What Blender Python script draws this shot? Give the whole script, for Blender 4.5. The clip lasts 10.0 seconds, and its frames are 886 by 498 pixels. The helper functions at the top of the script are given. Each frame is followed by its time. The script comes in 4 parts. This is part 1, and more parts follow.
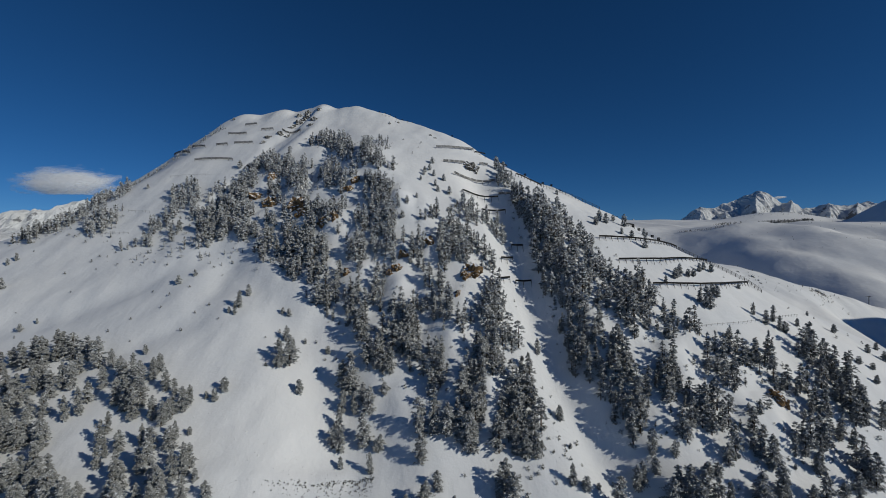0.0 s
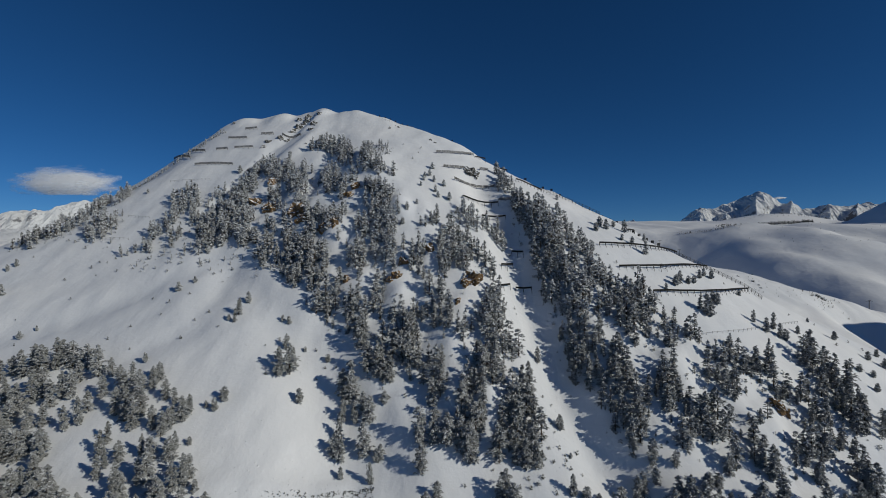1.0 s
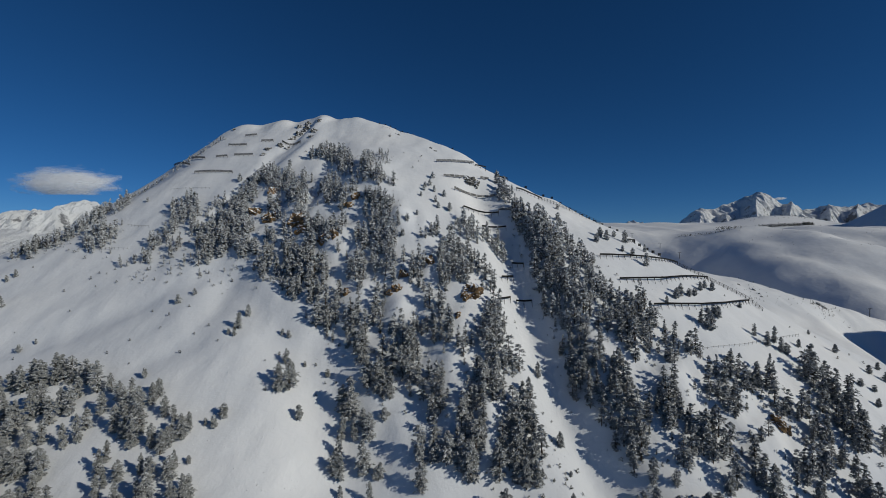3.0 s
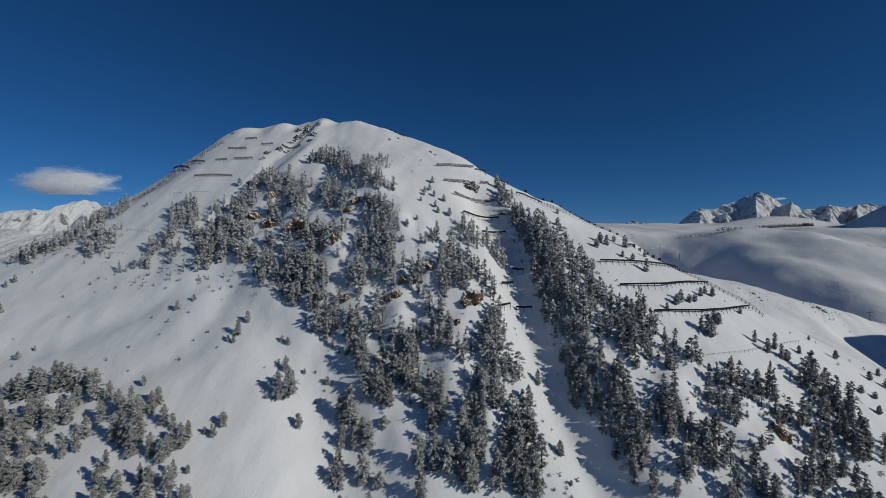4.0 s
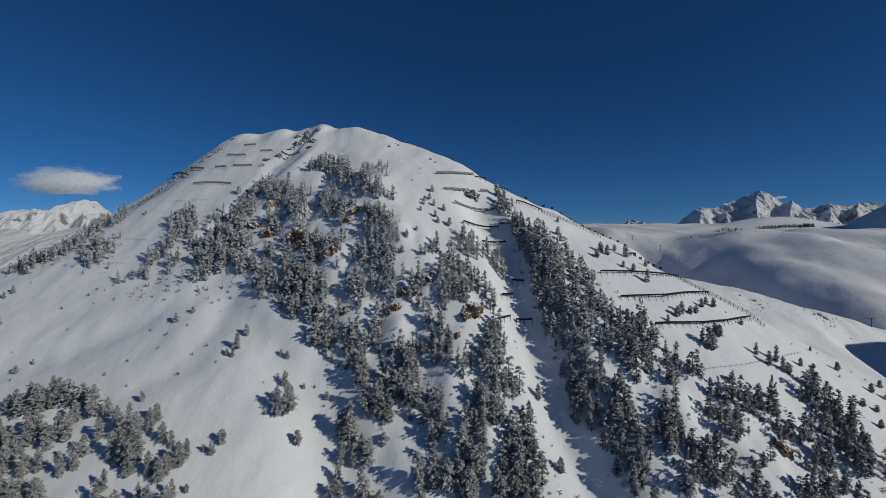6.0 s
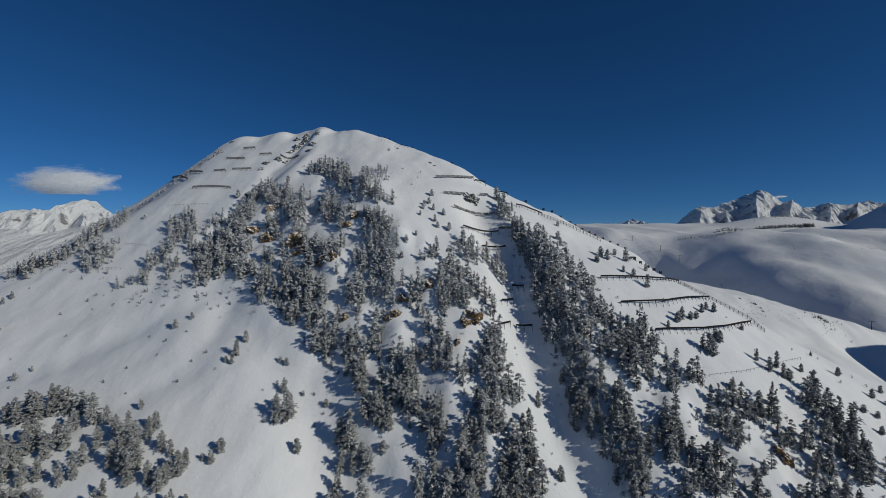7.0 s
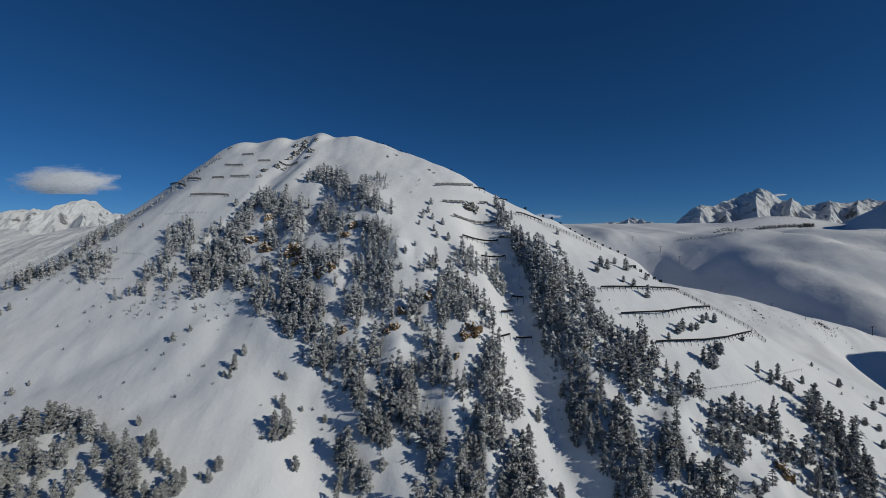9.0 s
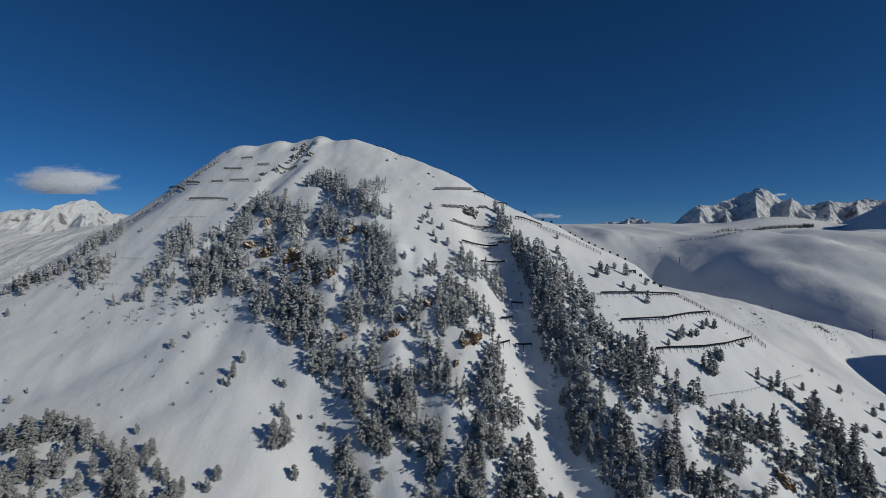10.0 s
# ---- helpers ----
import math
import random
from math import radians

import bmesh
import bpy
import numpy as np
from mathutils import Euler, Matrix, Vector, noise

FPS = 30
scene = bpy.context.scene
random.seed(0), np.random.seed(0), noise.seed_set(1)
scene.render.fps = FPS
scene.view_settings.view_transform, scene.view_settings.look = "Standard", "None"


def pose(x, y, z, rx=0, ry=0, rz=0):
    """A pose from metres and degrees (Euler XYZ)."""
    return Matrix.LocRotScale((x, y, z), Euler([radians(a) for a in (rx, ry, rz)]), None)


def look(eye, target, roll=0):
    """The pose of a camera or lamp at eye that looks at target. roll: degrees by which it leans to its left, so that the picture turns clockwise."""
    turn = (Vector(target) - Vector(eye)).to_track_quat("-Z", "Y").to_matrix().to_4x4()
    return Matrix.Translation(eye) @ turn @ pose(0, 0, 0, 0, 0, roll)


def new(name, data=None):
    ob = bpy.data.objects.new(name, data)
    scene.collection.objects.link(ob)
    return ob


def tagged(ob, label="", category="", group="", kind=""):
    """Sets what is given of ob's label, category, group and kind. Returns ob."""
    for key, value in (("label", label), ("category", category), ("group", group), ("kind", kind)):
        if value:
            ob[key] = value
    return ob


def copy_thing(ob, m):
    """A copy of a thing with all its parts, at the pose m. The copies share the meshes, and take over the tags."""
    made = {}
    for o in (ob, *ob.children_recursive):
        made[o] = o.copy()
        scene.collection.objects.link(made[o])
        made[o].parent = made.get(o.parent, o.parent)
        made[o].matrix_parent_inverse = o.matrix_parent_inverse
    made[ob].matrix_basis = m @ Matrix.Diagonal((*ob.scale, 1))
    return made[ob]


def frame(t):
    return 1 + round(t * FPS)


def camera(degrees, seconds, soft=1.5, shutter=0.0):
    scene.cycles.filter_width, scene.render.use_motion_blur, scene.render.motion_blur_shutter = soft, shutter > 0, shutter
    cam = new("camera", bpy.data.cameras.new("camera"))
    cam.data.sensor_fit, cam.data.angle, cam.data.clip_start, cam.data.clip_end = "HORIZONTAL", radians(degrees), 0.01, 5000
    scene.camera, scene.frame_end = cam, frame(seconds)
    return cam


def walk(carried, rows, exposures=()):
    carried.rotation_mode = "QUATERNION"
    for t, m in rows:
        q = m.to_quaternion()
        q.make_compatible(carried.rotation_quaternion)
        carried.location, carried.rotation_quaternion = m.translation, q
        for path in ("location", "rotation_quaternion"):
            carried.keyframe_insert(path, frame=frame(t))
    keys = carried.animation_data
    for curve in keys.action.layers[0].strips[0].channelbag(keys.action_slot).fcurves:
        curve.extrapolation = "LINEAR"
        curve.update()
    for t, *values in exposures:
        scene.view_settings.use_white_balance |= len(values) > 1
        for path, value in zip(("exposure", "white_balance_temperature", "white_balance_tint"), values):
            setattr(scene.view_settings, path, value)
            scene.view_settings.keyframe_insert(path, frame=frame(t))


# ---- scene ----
cam = camera(89.7, 10.0, soft=0.6)
METRES, EYE, TILT, LEAN, TURN = 26.0, 80.0, 0.0, 0.0, 0.0
ROWS = [
    (0.0, 0.0, 0.0, 0.0, 0.0, 0.0, -0.0),
    (0.5, -0.0008, 0.0021, 0.0532, 0.01, 0.0, -0.01),
    (1.0, -0.0021, 0.0047, 0.1013, 0.0, 0.03, -0.02),
    (1.5, -0.0035, 0.0084, 0.153, 0.0, 0.02, -0.05),
    (2.0, -0.0044, 0.0116, 0.1989, 0.01, 0.03, -0.06),
    (2.5, -0.0051, 0.0165, 0.2496, 0.01, 0.0, -0.08),
    (4.0, -0.0046, 0.0337, 0.3904, -0.01, -0.03, -0.09),
    (4.5, -0.0035, 0.0412, 0.4418, -0.02, -0.07, -0.11),
    (5.0, -0.0021, 0.0483, 0.4886, -0.02, -0.1, -0.12),
    (5.5, -0.0005, 0.0571, 0.5399, -0.0, -0.15, -0.07),
    (7.0, 0.0052, 0.0841, 0.6872, 0.01, -0.29, 0.03),
    (7.5, 0.0081, 0.0947, 0.7385, 0.0, -0.35, 0.08),
    (8.0, 0.0106, 0.1043, 0.787, 0.01, -0.4, 0.11),
    (8.5, 0.0133, 0.1142, 0.8391, -0.0, -0.42, 0.15),
    (9.0, 0.0167, 0.124, 0.8877, -0.01, -0.48, 0.16),
    (9.5, 0.0189, 0.1338, 0.9395, -0.02, -0.5, 0.17),
    (10.0, 0.0224, 0.1432, 0.9876, -0.04, -0.54, 0.19),
]
walk(cam, [(t, pose(0, 0, EYE, TILT, LEAN, TURN) @ pose(METRES * x, METRES * y, METRES * z, 90 + pitch, roll, yaw)) for t, x, y, z, yaw, pitch, roll in ROWS],
     exposures=[(0.0, -0.5, 5800, 7), (10.0, -0.5, 5800, 7)])

# ---- light: a low winter sun in a deep blue alpine sky ----
SUN_EL, SUN_AZ = radians(26), radians(117)          # azimuth clockwise from +y
world = bpy.data.worlds.new("sky")
scene.world = world
world.use_nodes = True
wn = world.node_tree
sky = wn.nodes.new("ShaderNodeTexSky")
sky.sky_type, sky.sun_disc = "NISHITA", False
sky.sun_elevation, sky.sun_rotation = SUN_EL, SUN_AZ
sky.altitude, sky.air_density, sky.dust_density, sky.ozone_density = 3200, 0.8, 0.0, 6.0
deep = wn.nodes.new("ShaderNodeHueSaturation")
deep.inputs["Saturation"].default_value = 1.12
deep.inputs["Hue"].default_value = 0.498
wn.links.new(sky.outputs["Color"], deep.inputs["Color"])
wn.links.new(deep.outputs["Color"], wn.nodes["Background"].inputs["Color"])
wn.nodes["Background"].inputs["Strength"].default_value = 0.059
lamp = bpy.data.lights.new("sun", "SUN")
lamp.energy, lamp.angle, lamp.color = 3.45, radians(0.5), (1.0, 0.89, 0.71)
sun_dir = Vector((math.cos(SUN_EL) * math.sin(SUN_AZ), math.cos(SUN_EL) * math.cos(SUN_AZ), math.sin(SUN_EL)))
new("sun", lamp).matrix_world = look(sun_dir * 600 + Vector((0, 150, 80)), (0, 150, 80))


# ---- materials ----
def material(name):
    m = bpy.data.materials.new(name)
    m.use_nodes = True
    return m, m.node_tree.nodes, m.node_tree.links, m.node_tree.nodes["Principled BSDF"]


def noise_tex(nodes, links, coords, scale, detail=4.0, rough=0.55):
    n = nodes.new("ShaderNodeTexNoise")
    n.inputs["Scale"].default_value, n.inputs["Detail"].default_value, n.inputs["Roughness"].default_value = scale, detail, rough
    if coords:
        links.new(coords, n.inputs["Vector"])
    return n.outputs["Fac"]


def ramp(nodes, links, fac, a, b, ca=(0, 0, 0), cb=(1, 1, 1)):
    r = nodes.new("ShaderNodeValToRGB")
    r.color_ramp.elements[0].position, r.color_ramp.elements[1].position = a, b
    r.color_ramp.elements[0].color, r.color_ramp.elements[1].color = (*ca, 1), (*cb, 1)
    links.new(fac, r.inputs["Fac"])
    return r.outputs["Color"]


def mixed(nodes, links, fac, a, b):
    m = nodes.new("ShaderNodeMix")
    m.data_type = "RGBA"
    for value, slot in ((fac, 0), (a, 6), (b, 7)):
        if isinstance(value, (int, float)):
            m.inputs[slot].default_value = value
        elif isinstance(value, tuple):
            m.inputs[slot].default_value = (*value, 1)
        else:
            links.new(value, m.inputs[slot])
    return m.outputs[2]


def calc(nodes, links, op, a, b=0.0, clamp=False):
    m = nodes.new("ShaderNodeMath")
    m.operation, m.use_clamp = op, clamp
    for value, slot in ((a, 0), (b, 1)):
        if isinstance(value, (int, float)):
            m.inputs[slot].default_value = value
        else:
            links.new(value, m.inputs[slot])
    return m.outputs[0]


def bumped(nodes, links, bsdf, height, strength, distance):
    b = nodes.new("ShaderNodeBump")
    b.inputs["Strength"].default_value, b.inputs["Distance"].default_value = strength, distance
    links.new(height, b.inputs["Height"])
    links.new(b.outputs["Normal"], bsdf.inputs["Normal"])


def up_facing(nodes, links):
    g = nodes.new("ShaderNodeNewGeometry")
    s = nodes.new("ShaderNodeSeparateXYZ")
    links.new(g.outputs["Normal"], s.inputs[0])
    return s.outputs["Z"], g.outputs["Position"]


def make_snow():
    m, n, l, b = material("snow")
    up, at = up_facing(n, l)
    big = noise_tex(n, l, at, 0.02, 5)
    fine = noise_tex(n, l, at, 0.9, 6, 0.65)
    mid = noise_tex(n, l, at, 0.16, 5, 0.6)
    l.new(mixed(n, l, ramp(n, l, big, 0.35, 0.65), (0.74, 0.755, 0.78), (0.83, 0.83, 0.83)), b.inputs["Base Color"])
    b.inputs["Roughness"].default_value = 0.75
    b.inputs["Specular IOR Level"].default_value = 0.25
    stretch = n.new("ShaderNodeMapping")                # faint runnels down the slope
    stretch.inputs["Scale"].default_value = (0.13, 0.035, 0.035)
    l.new(at, stretch.inputs["Vector"])
    runnel = noise_tex(n, l, stretch.outputs["Vector"], 1.0, 4, 0.55)
    drift = noise_tex(n, l, at, 0.03, 3, 0.5)
    rough = calc(n, l, "ADD", calc(n, l, "MULTIPLY", fine, 0.16), calc(n, l, "ADD", mid, calc(n, l, "MULTIPLY", runnel, 0.6)))
    rough = calc(n, l, "ADD", rough, calc(n, l, "MULTIPLY", drift, 4.0))
    bumped(n, l, b, rough, 0.38, 0.9)
    return m


def make_far_snow():
    """Snow with dark rock where the slope is steep."""
    m, n, l, b = material("snow_and_rock")
    up, at = up_facing(n, l)
    big = noise_tex(n, l, at, 0.011, 8, 0.7)
    steep = calc(n, l, "ADD", up, calc(n, l, "MULTIPLY", calc(n, l, "SUBTRACT", big, 0.5), 1.7))
    # distance haze is put into the rock colour, paler than the bare stone
    l.new(mixed(n, l, ramp(n, l, steep, 0.3, 0.46), (0.2, 0.205, 0.22), (0.78, 0.79, 0.8)), b.inputs["Base Color"])
    b.inputs["Roughness"].default_value = 0.8
    bumped(n, l, b, noise_tex(n, l, at, 0.016, 9, 0.75), 0.85, 34)
    return m


def make_needles(name="snowy_needles", load=0.0):
    """Dark needles with snow lying on whatever faces up."""
    m, n, l, b = material(name)
    up, at = up_facing(n, l)
    spots = noise_tex(n, l, at, 1.15, 4, 0.7)
    hue = noise_tex(n, l, at, 0.25, 2)
    rime = noise_tex(n, l, at, 0.03, 2)
    amount = calc(n, l, "ADD", calc(n, l, "MULTIPLY", up, 0.3), spots)
    amount = calc(n, l, "ADD", amount, calc(n, l, "MULTIPLY", rime, 0.2))
    place = n.new("ShaderNodeSeparateXYZ")
    l.new(at, place.inputs[0])
    high = n.new("ShaderNodeMapRange")                  # more rime towards the summit
    high.inputs["From Min"].default_value, high.inputs["From Max"].default_value, high.inputs["To Max"].default_value = 45, 120, 0.19
    l.new(place.outputs["Z"], high.inputs["Value"])
    amount = calc(n, l, "ADD", amount, high.outputs["Result"])
    amount = calc(n, l, "ADD", amount, load)
    green = mixed(n, l, ramp(n, l, hue, 0.35, 0.65), (0.036, 0.04, 0.028), (0.07, 0.068, 0.046))
    frosted = mixed(n, l, ramp(n, l, amount, 0.44, 0.82), green, (0.34, 0.345, 0.34))
    l.new(mixed(n, l, ramp(n, l, amount, 0.85, 0.96), frosted, (0.74, 0.76, 0.79)), b.inputs["Base Color"])
    b.inputs["Roughness"].default_value = 0.85
    b.inputs["Specular IOR Level"].default_value = 0.15
    return m


def make_plain(name, dark, light, scale, rough=0.8, bump=0.4, depth=0.05, metal=0.0):
    m, n, l, b = material(name)
    up, at = up_facing(n, l)
    f = noise_tex(n, l, at, scale, 6, 0.6)
    l.new(mixed(n, l, ramp(n, l, f, 0.3, 0.7), dark, light), b.inputs["Base Color"])
    b.inputs["Roughness"].default_value, b.inputs["Metallic"].default_value, b.inputs["Specular IOR Level"].default_value = rough, metal, 0.2
    bumped(n, l, b, f, bump, depth)
    return m


SNOW, FAR_SNOW, NEEDLES = make_snow(), make_far_snow(), make_needles()
BARE_NEEDLES = make_needles("bare_needles", -0.35)
BARK = make_plain("bark", (0.05, 0.035, 0.025), (0.13, 0.095, 0.07), 3.0)


# ---- the lie of the land ----
# a smooth net of heights (cubic B-spline) for the hill itself: 55 m apart in x, 45 m in y
NET_X, NET_DX, NET_Y, NET_DY = -265.0, 55.0, 90.0, 45.0
NET = [
    [-41.3, -34.0, -25.0, -16.8, -12.0, -14.1, -24.8, -31.0, -40.4, -48.1, -54.5, -60.5],
    [-8.9, -2.7, 3.6, 7.8, 10.4, 6.9, -10.9, -6.9, -15.7, -19.9, -26.4, -34.5],
    [22.4, 30.2, 33.6, 34.1, 39.1, 38.9, 25.3, 39.5, 24.4, 13.6, 1.3, -12.2],
    [44.5, 56.3, 61.5, 60.8, 69.8, 80.9, 80.2, 83.9, 67.5, 40.7, 19.5, 1.2],
    [53.5, 73.9, 89.9, 95.9, 103.7, 127.5, 126.0, 106.7, 82.5, 52.1, 28.2, 7.2],
    [49.5, 81.0, 116.6, 139.8, 145.7, 163.9, 149.8, 113.6, 79.1, 50.7, 28.7, 7.3],
    [41.2, 80.8, 130.1, 174.6, 181.4, 174.1, 139.4, 99.1, 65.5, 40.8, 21.0, 1.3],
    [38.2, 87.0, 143.3, 192.0, 199.9, 176.9, 132.6, 88.9, 55.0, 30.6, 11.2, -7.3],
]
# ribs (+) and gullies (-) laid on the net: line in plan, height, half width
RIBS = [
    ([(-103, 268), (-96, 279), (-91, 289), (-87, 298)], -2.0, 4.5),
    ([(-97, 267), (-90, 279), (-85, 289), (-82, 297)], 2.0, 4),
    ([(185, 238), (215, 226), (250, 212), (300, 195)], -22.0, 20),
    ([(-52, 297), (-20, 284), (-6, 273), (10, 266)], 5.0, 12),
    ([(66, 243), (90, 231)], 2.6, 8),
    ([(71, 279), (80, 279), (89, 276), (101, 271), (112, 268)], 11.3, 16),
    ([(36, 272), (48, 271)], 3.0, 10),
    ([(-188, 278), (-205, 258), (-235, 250), (-260, 246)], -6.0, 20),
    ([(-88, 188), (-89, 158), (-104, 148), (-118, 143)], -1.4, 6),
    ([(-97, 196), (-121, 178), (-144, 165), (-162, 163)], -1.5, 7),
    ([(-92, 199), (-75, 184), (-62, 173), (-50, 163)], 2.6, 6),
    ([(-92, 276), (-102, 256), (-110, 238), (-116, 221)], -3.0, 5),
    ([(-79, 285), (-81, 270), (-88, 256)], 2.0, 6),
    ([(-61, 262), (-64, 229), (-60, 209)], -2.2, 5),
    ([(-26, 147), (-15, 138), (-4, 125)], 1.8, 6),
    ([(-152, 318), (-142, 316)], 2.6, 8),
    ([(-114, 308), (-108, 306)], 1.8, 6),
    ([(-128, 310), (-124, 306)], -1.5, 7),
    ([(-62, 112), (-48, 113.5), (-36, 116.5), (-27, 119.5)], 0.7, 2.2),
    ([(-78, 302), (-60, 297), (-38, 290)], 4.5, 15),
    ([(-56, 302), (-48, 297), (-38, 291), (-30, 288)], -2.5, 8),
    ([(-103, 322), (-103, 306)], -1.8, 5),
    ([(-84, 312), (-84, 300)], 1.9, 5),
    ([(-73, 312), (-71, 298)], -1.2, 4),
    ([(-38, 222), (-12, 185), (6, 165), (8, 140)], 6, 14),
    ([(18, 222), (27, 195), (31, 172), (40, 140), (52, 115)], -7.5, 9),
    ([(42, 208), (45, 193), (46, 178), (49, 163), (54, 150)], 2.6, 6),
    ([(-85, 190), (-60, 172), (-40, 150), (-28, 125)], -6, 15),
    ([(-150, 322), (-110, 318), (-85, 309), (-66, 302)], 2.2, 16),
]


def spline(u, n):
    u = np.clip(u, 0, n - 3 - 1e-6)
    i = np.floor(u).astype(int)
    f = u - i
    return i, ((1 - f) ** 3 / 6, (3 * f ** 3 - 6 * f ** 2 + 4) / 6, (-3 * f ** 3 + 3 * f ** 2 + 3 * f + 1) / 6, f ** 3 / 6)


def along(x, y, line):
    """Distance from a line in plan, and how far along it (0 to the number of its legs)."""
    best, where = np.full(np.shape(x), 1e9), np.zeros(np.shape(x))
    for k, ((ax, ay), (bx, by)) in enumerate(zip(line[:-1], line[1:])):
        dx, dy = bx - ax, by - ay
        s = np.clip(((x - ax) * dx + (y - ay) * dy) / (dx * dx + dy * dy), 0, 1)
        d = np.hypot(x - ax - s * dx, y - ay - s * dy)
        where = np.where(d < best, k + s, where)
        best = np.minimum(best, d)
    return best, where


def rolling(x, y, size, seed):
    """Soft irregular waves, about -1 to 1."""
    rng = np.random.RandomState(seed)
    total = np.zeros(np.shape(x))
    for k in range(9):
        a, p, s = rng.uniform(0, 6.28), rng.uniform(0, 6.28), rng.uniform(0.6, 1.7)
        u = (x * np.cos(a) + y * np.sin(a)) / size * 6.28 * s
        v = (x * np.sin(a) - y * np.cos(a)) / size * 6.28 * s * 0.37
        total += np.sin(u + p + 1.3 * np.sin(v + 2 * p)) / s
    return total / 4.5


def soft_max(a, b, r):
    d = np.clip(0.5 + 0.5 * (a - b) / r, 0, 1)
    return b * (1 - d) + a * d + r * d * (1 - d)


def smooth(x, a, b):
    s = np.clip((x - a) / (b - a), 0, 1)
    return s * s * (3 - 2 * s)


def hill_height(x, y):
    rows, cols = len(NET), len(NET[0])
    net = np.array(NET)
    i, wx = spline((x - NET_X) / NET_DX, cols)
    j, wy = spline((y - NET_Y) / NET_DY, rows)
    z = sum(wx[a] * wy[b] * net[j + b, i + a] for a in range(4) for b in range(4))
    for line, rise, half in RIBS:
        z = z + rise * np.exp(-(along(x, y, line)[0] / half) ** 2)
    # away from the net the hill falls off on all sides
    x1, y1 = NET_X + NET_DX * (cols - 3), NET_Y + NET_DY * (rows - 3)
    out = np.maximum(np.maximum(NET_X - x, x - x1), 0)
    back, front = np.maximum(y - y1 - 12, 0), np.maximum(NET_Y - y, 0)
    return z - 0.55 * out - 0.9 * np.maximum(back - 6, 0) - 0.35 * back - 0.45 * front



def far_height(x, y):
    """Shoulder, bowl and plateau behind the hill, valley on the other side, and an added unseen hill for shade."""
    across = np.clip(x, 110, 520)
    crest_y = 300 + 0.0011 * (across - 235) ** 2
    crest_z = 57.5 - 0.27 * (across - 237) - 0.0004 * (across - 237) ** 2
    d = y - crest_y
    steep = 0.42 + 0.5 * smooth(x, 205, 250) * smooth(-d, 5, 40)
    shoulder = crest_z - steep * (np.sqrt(d * d + 18 ** 2) - 18) - 0.4 * np.maximum(110 - x, 0) - 0.3 * np.maximum(x - 520, 0)
    shoulder = shoulder + 1.0 * rolling(x, y, 44, 31) + 0.5 * rolling(x, y, 17, 32)
    bowl = np.interp(y, [-3000, 0, 300, 450, 650, 950, 1300, 1800, 2600, 4500], [-250, -90, -10, 34, 76, 124, 165, 184, 150, 0])
    # a trough running away from the hill, its right bank turned from the sun, and softer folds beyond
    # both relief forms are added, steepened until they put shade bands on the bowl
    u = x + 20 * smooth(y, 680, 900) + 5 * rolling(x, y, 260, 12)
    side = np.where(u > 332, 112.0, 110.0)
    trough = -(80 + 8 * smooth(y, 500, 640)) * np.exp(-((u - 332) / side) ** 2) * smooth(y, 300, 430) * smooth(-y, -950, -750)
    trough = trough + (22 * smooth(u, 400, 500) + 0.01 * (np.clip(u, 500, 900) - 500)) * smooth(y, 430, 620) * smooth(-y, -950, -780)
    fold = np.sin((u - 488) / 150 * 6.283 + 0.006 * y) * (1 + 0.4 * rolling(x, y, 400, 13))
    bowl = bowl + trough + (4.5 * fold + 5 * rolling(x, y, 380, 3) + 2.6 * rolling(x, y, 75, 17) + 1.1 * rolling(x, y, 33, 19)) * smooth(y, 330, 520) * smooth(-y, -1500, -800) + rolling(x, y, 110, 8) * 1.3 * smooth(y, 250, 400) - 260 * smooth(-x, -150, 450) - 75 * smooth(x, 900, 1040) * smooth(y, 750, 1150)
    knoll = 178 - 0.42 * (np.sqrt(((x - 880) * 0.55) ** 2 + (y - 1180) ** 2 + 40 ** 2) - 40)
    spur = 325 - 0.6 * (np.hypot((x - 1830) * 0.95, (y - 1650) * 0.75) + 12 * rolling(x, y, 300, 14))
    ridge = 254 - 0.68 * (np.hypot(x - 1100, (y - 960) * 0.9) + 9 * rolling(x, y, 170, 16) + 4 * rolling(x, y, 60, 18))
    # unseen steep hill right of the view, added to cast shade into the ravine
    shade_knob = 113 - 0.95 * (np.sqrt((x - 372) ** 2 + (y - 182) ** 2 + 20 ** 2) - 20) + 4 * rolling(x, y, 60, 15)
    land = soft_max(soft_max(shoulder, bowl, 12), knoll, 10)
    return np.maximum(np.maximum(soft_max(land, spur, 12), ridge), soft_max(shade_knob, land, 6))


def height(x, y):
    x, y = np.asarray(x, float), np.asarray(y, float)
    near = smooth(-np.hypot(x + 20, y - 190), -420, -300)
    crag = np.exp(-((along(x, y, [(-80, 225), (-45, 195), (-12, 172), (0, 150)])[0]) / 24) ** 4) + 0.7 * np.exp(-((along(x, y, [(60, 160), (85, 140), (110, 135)])[0]) / 16) ** 4)
    broken = np.sqrt(rolling(x, y, 26, 21) ** 2 + 0.04) * 4.4 + np.sqrt(rolling(x, y, 11, 22) ** 2 + 0.05) * 1.8 - 2.6
    hill = hill_height(x, y) + crag * broken + near * (0.4 * rolling(x, y, 34, 5) + 0.22 * rolling(x, y, 12, 6))
    return soft_max(hill, far_height(x, y), 10)


def ground_at(x, y):
    return float(height(np.array([x]), np.array([y]))[0])
# ---- end of the lie of the land ----


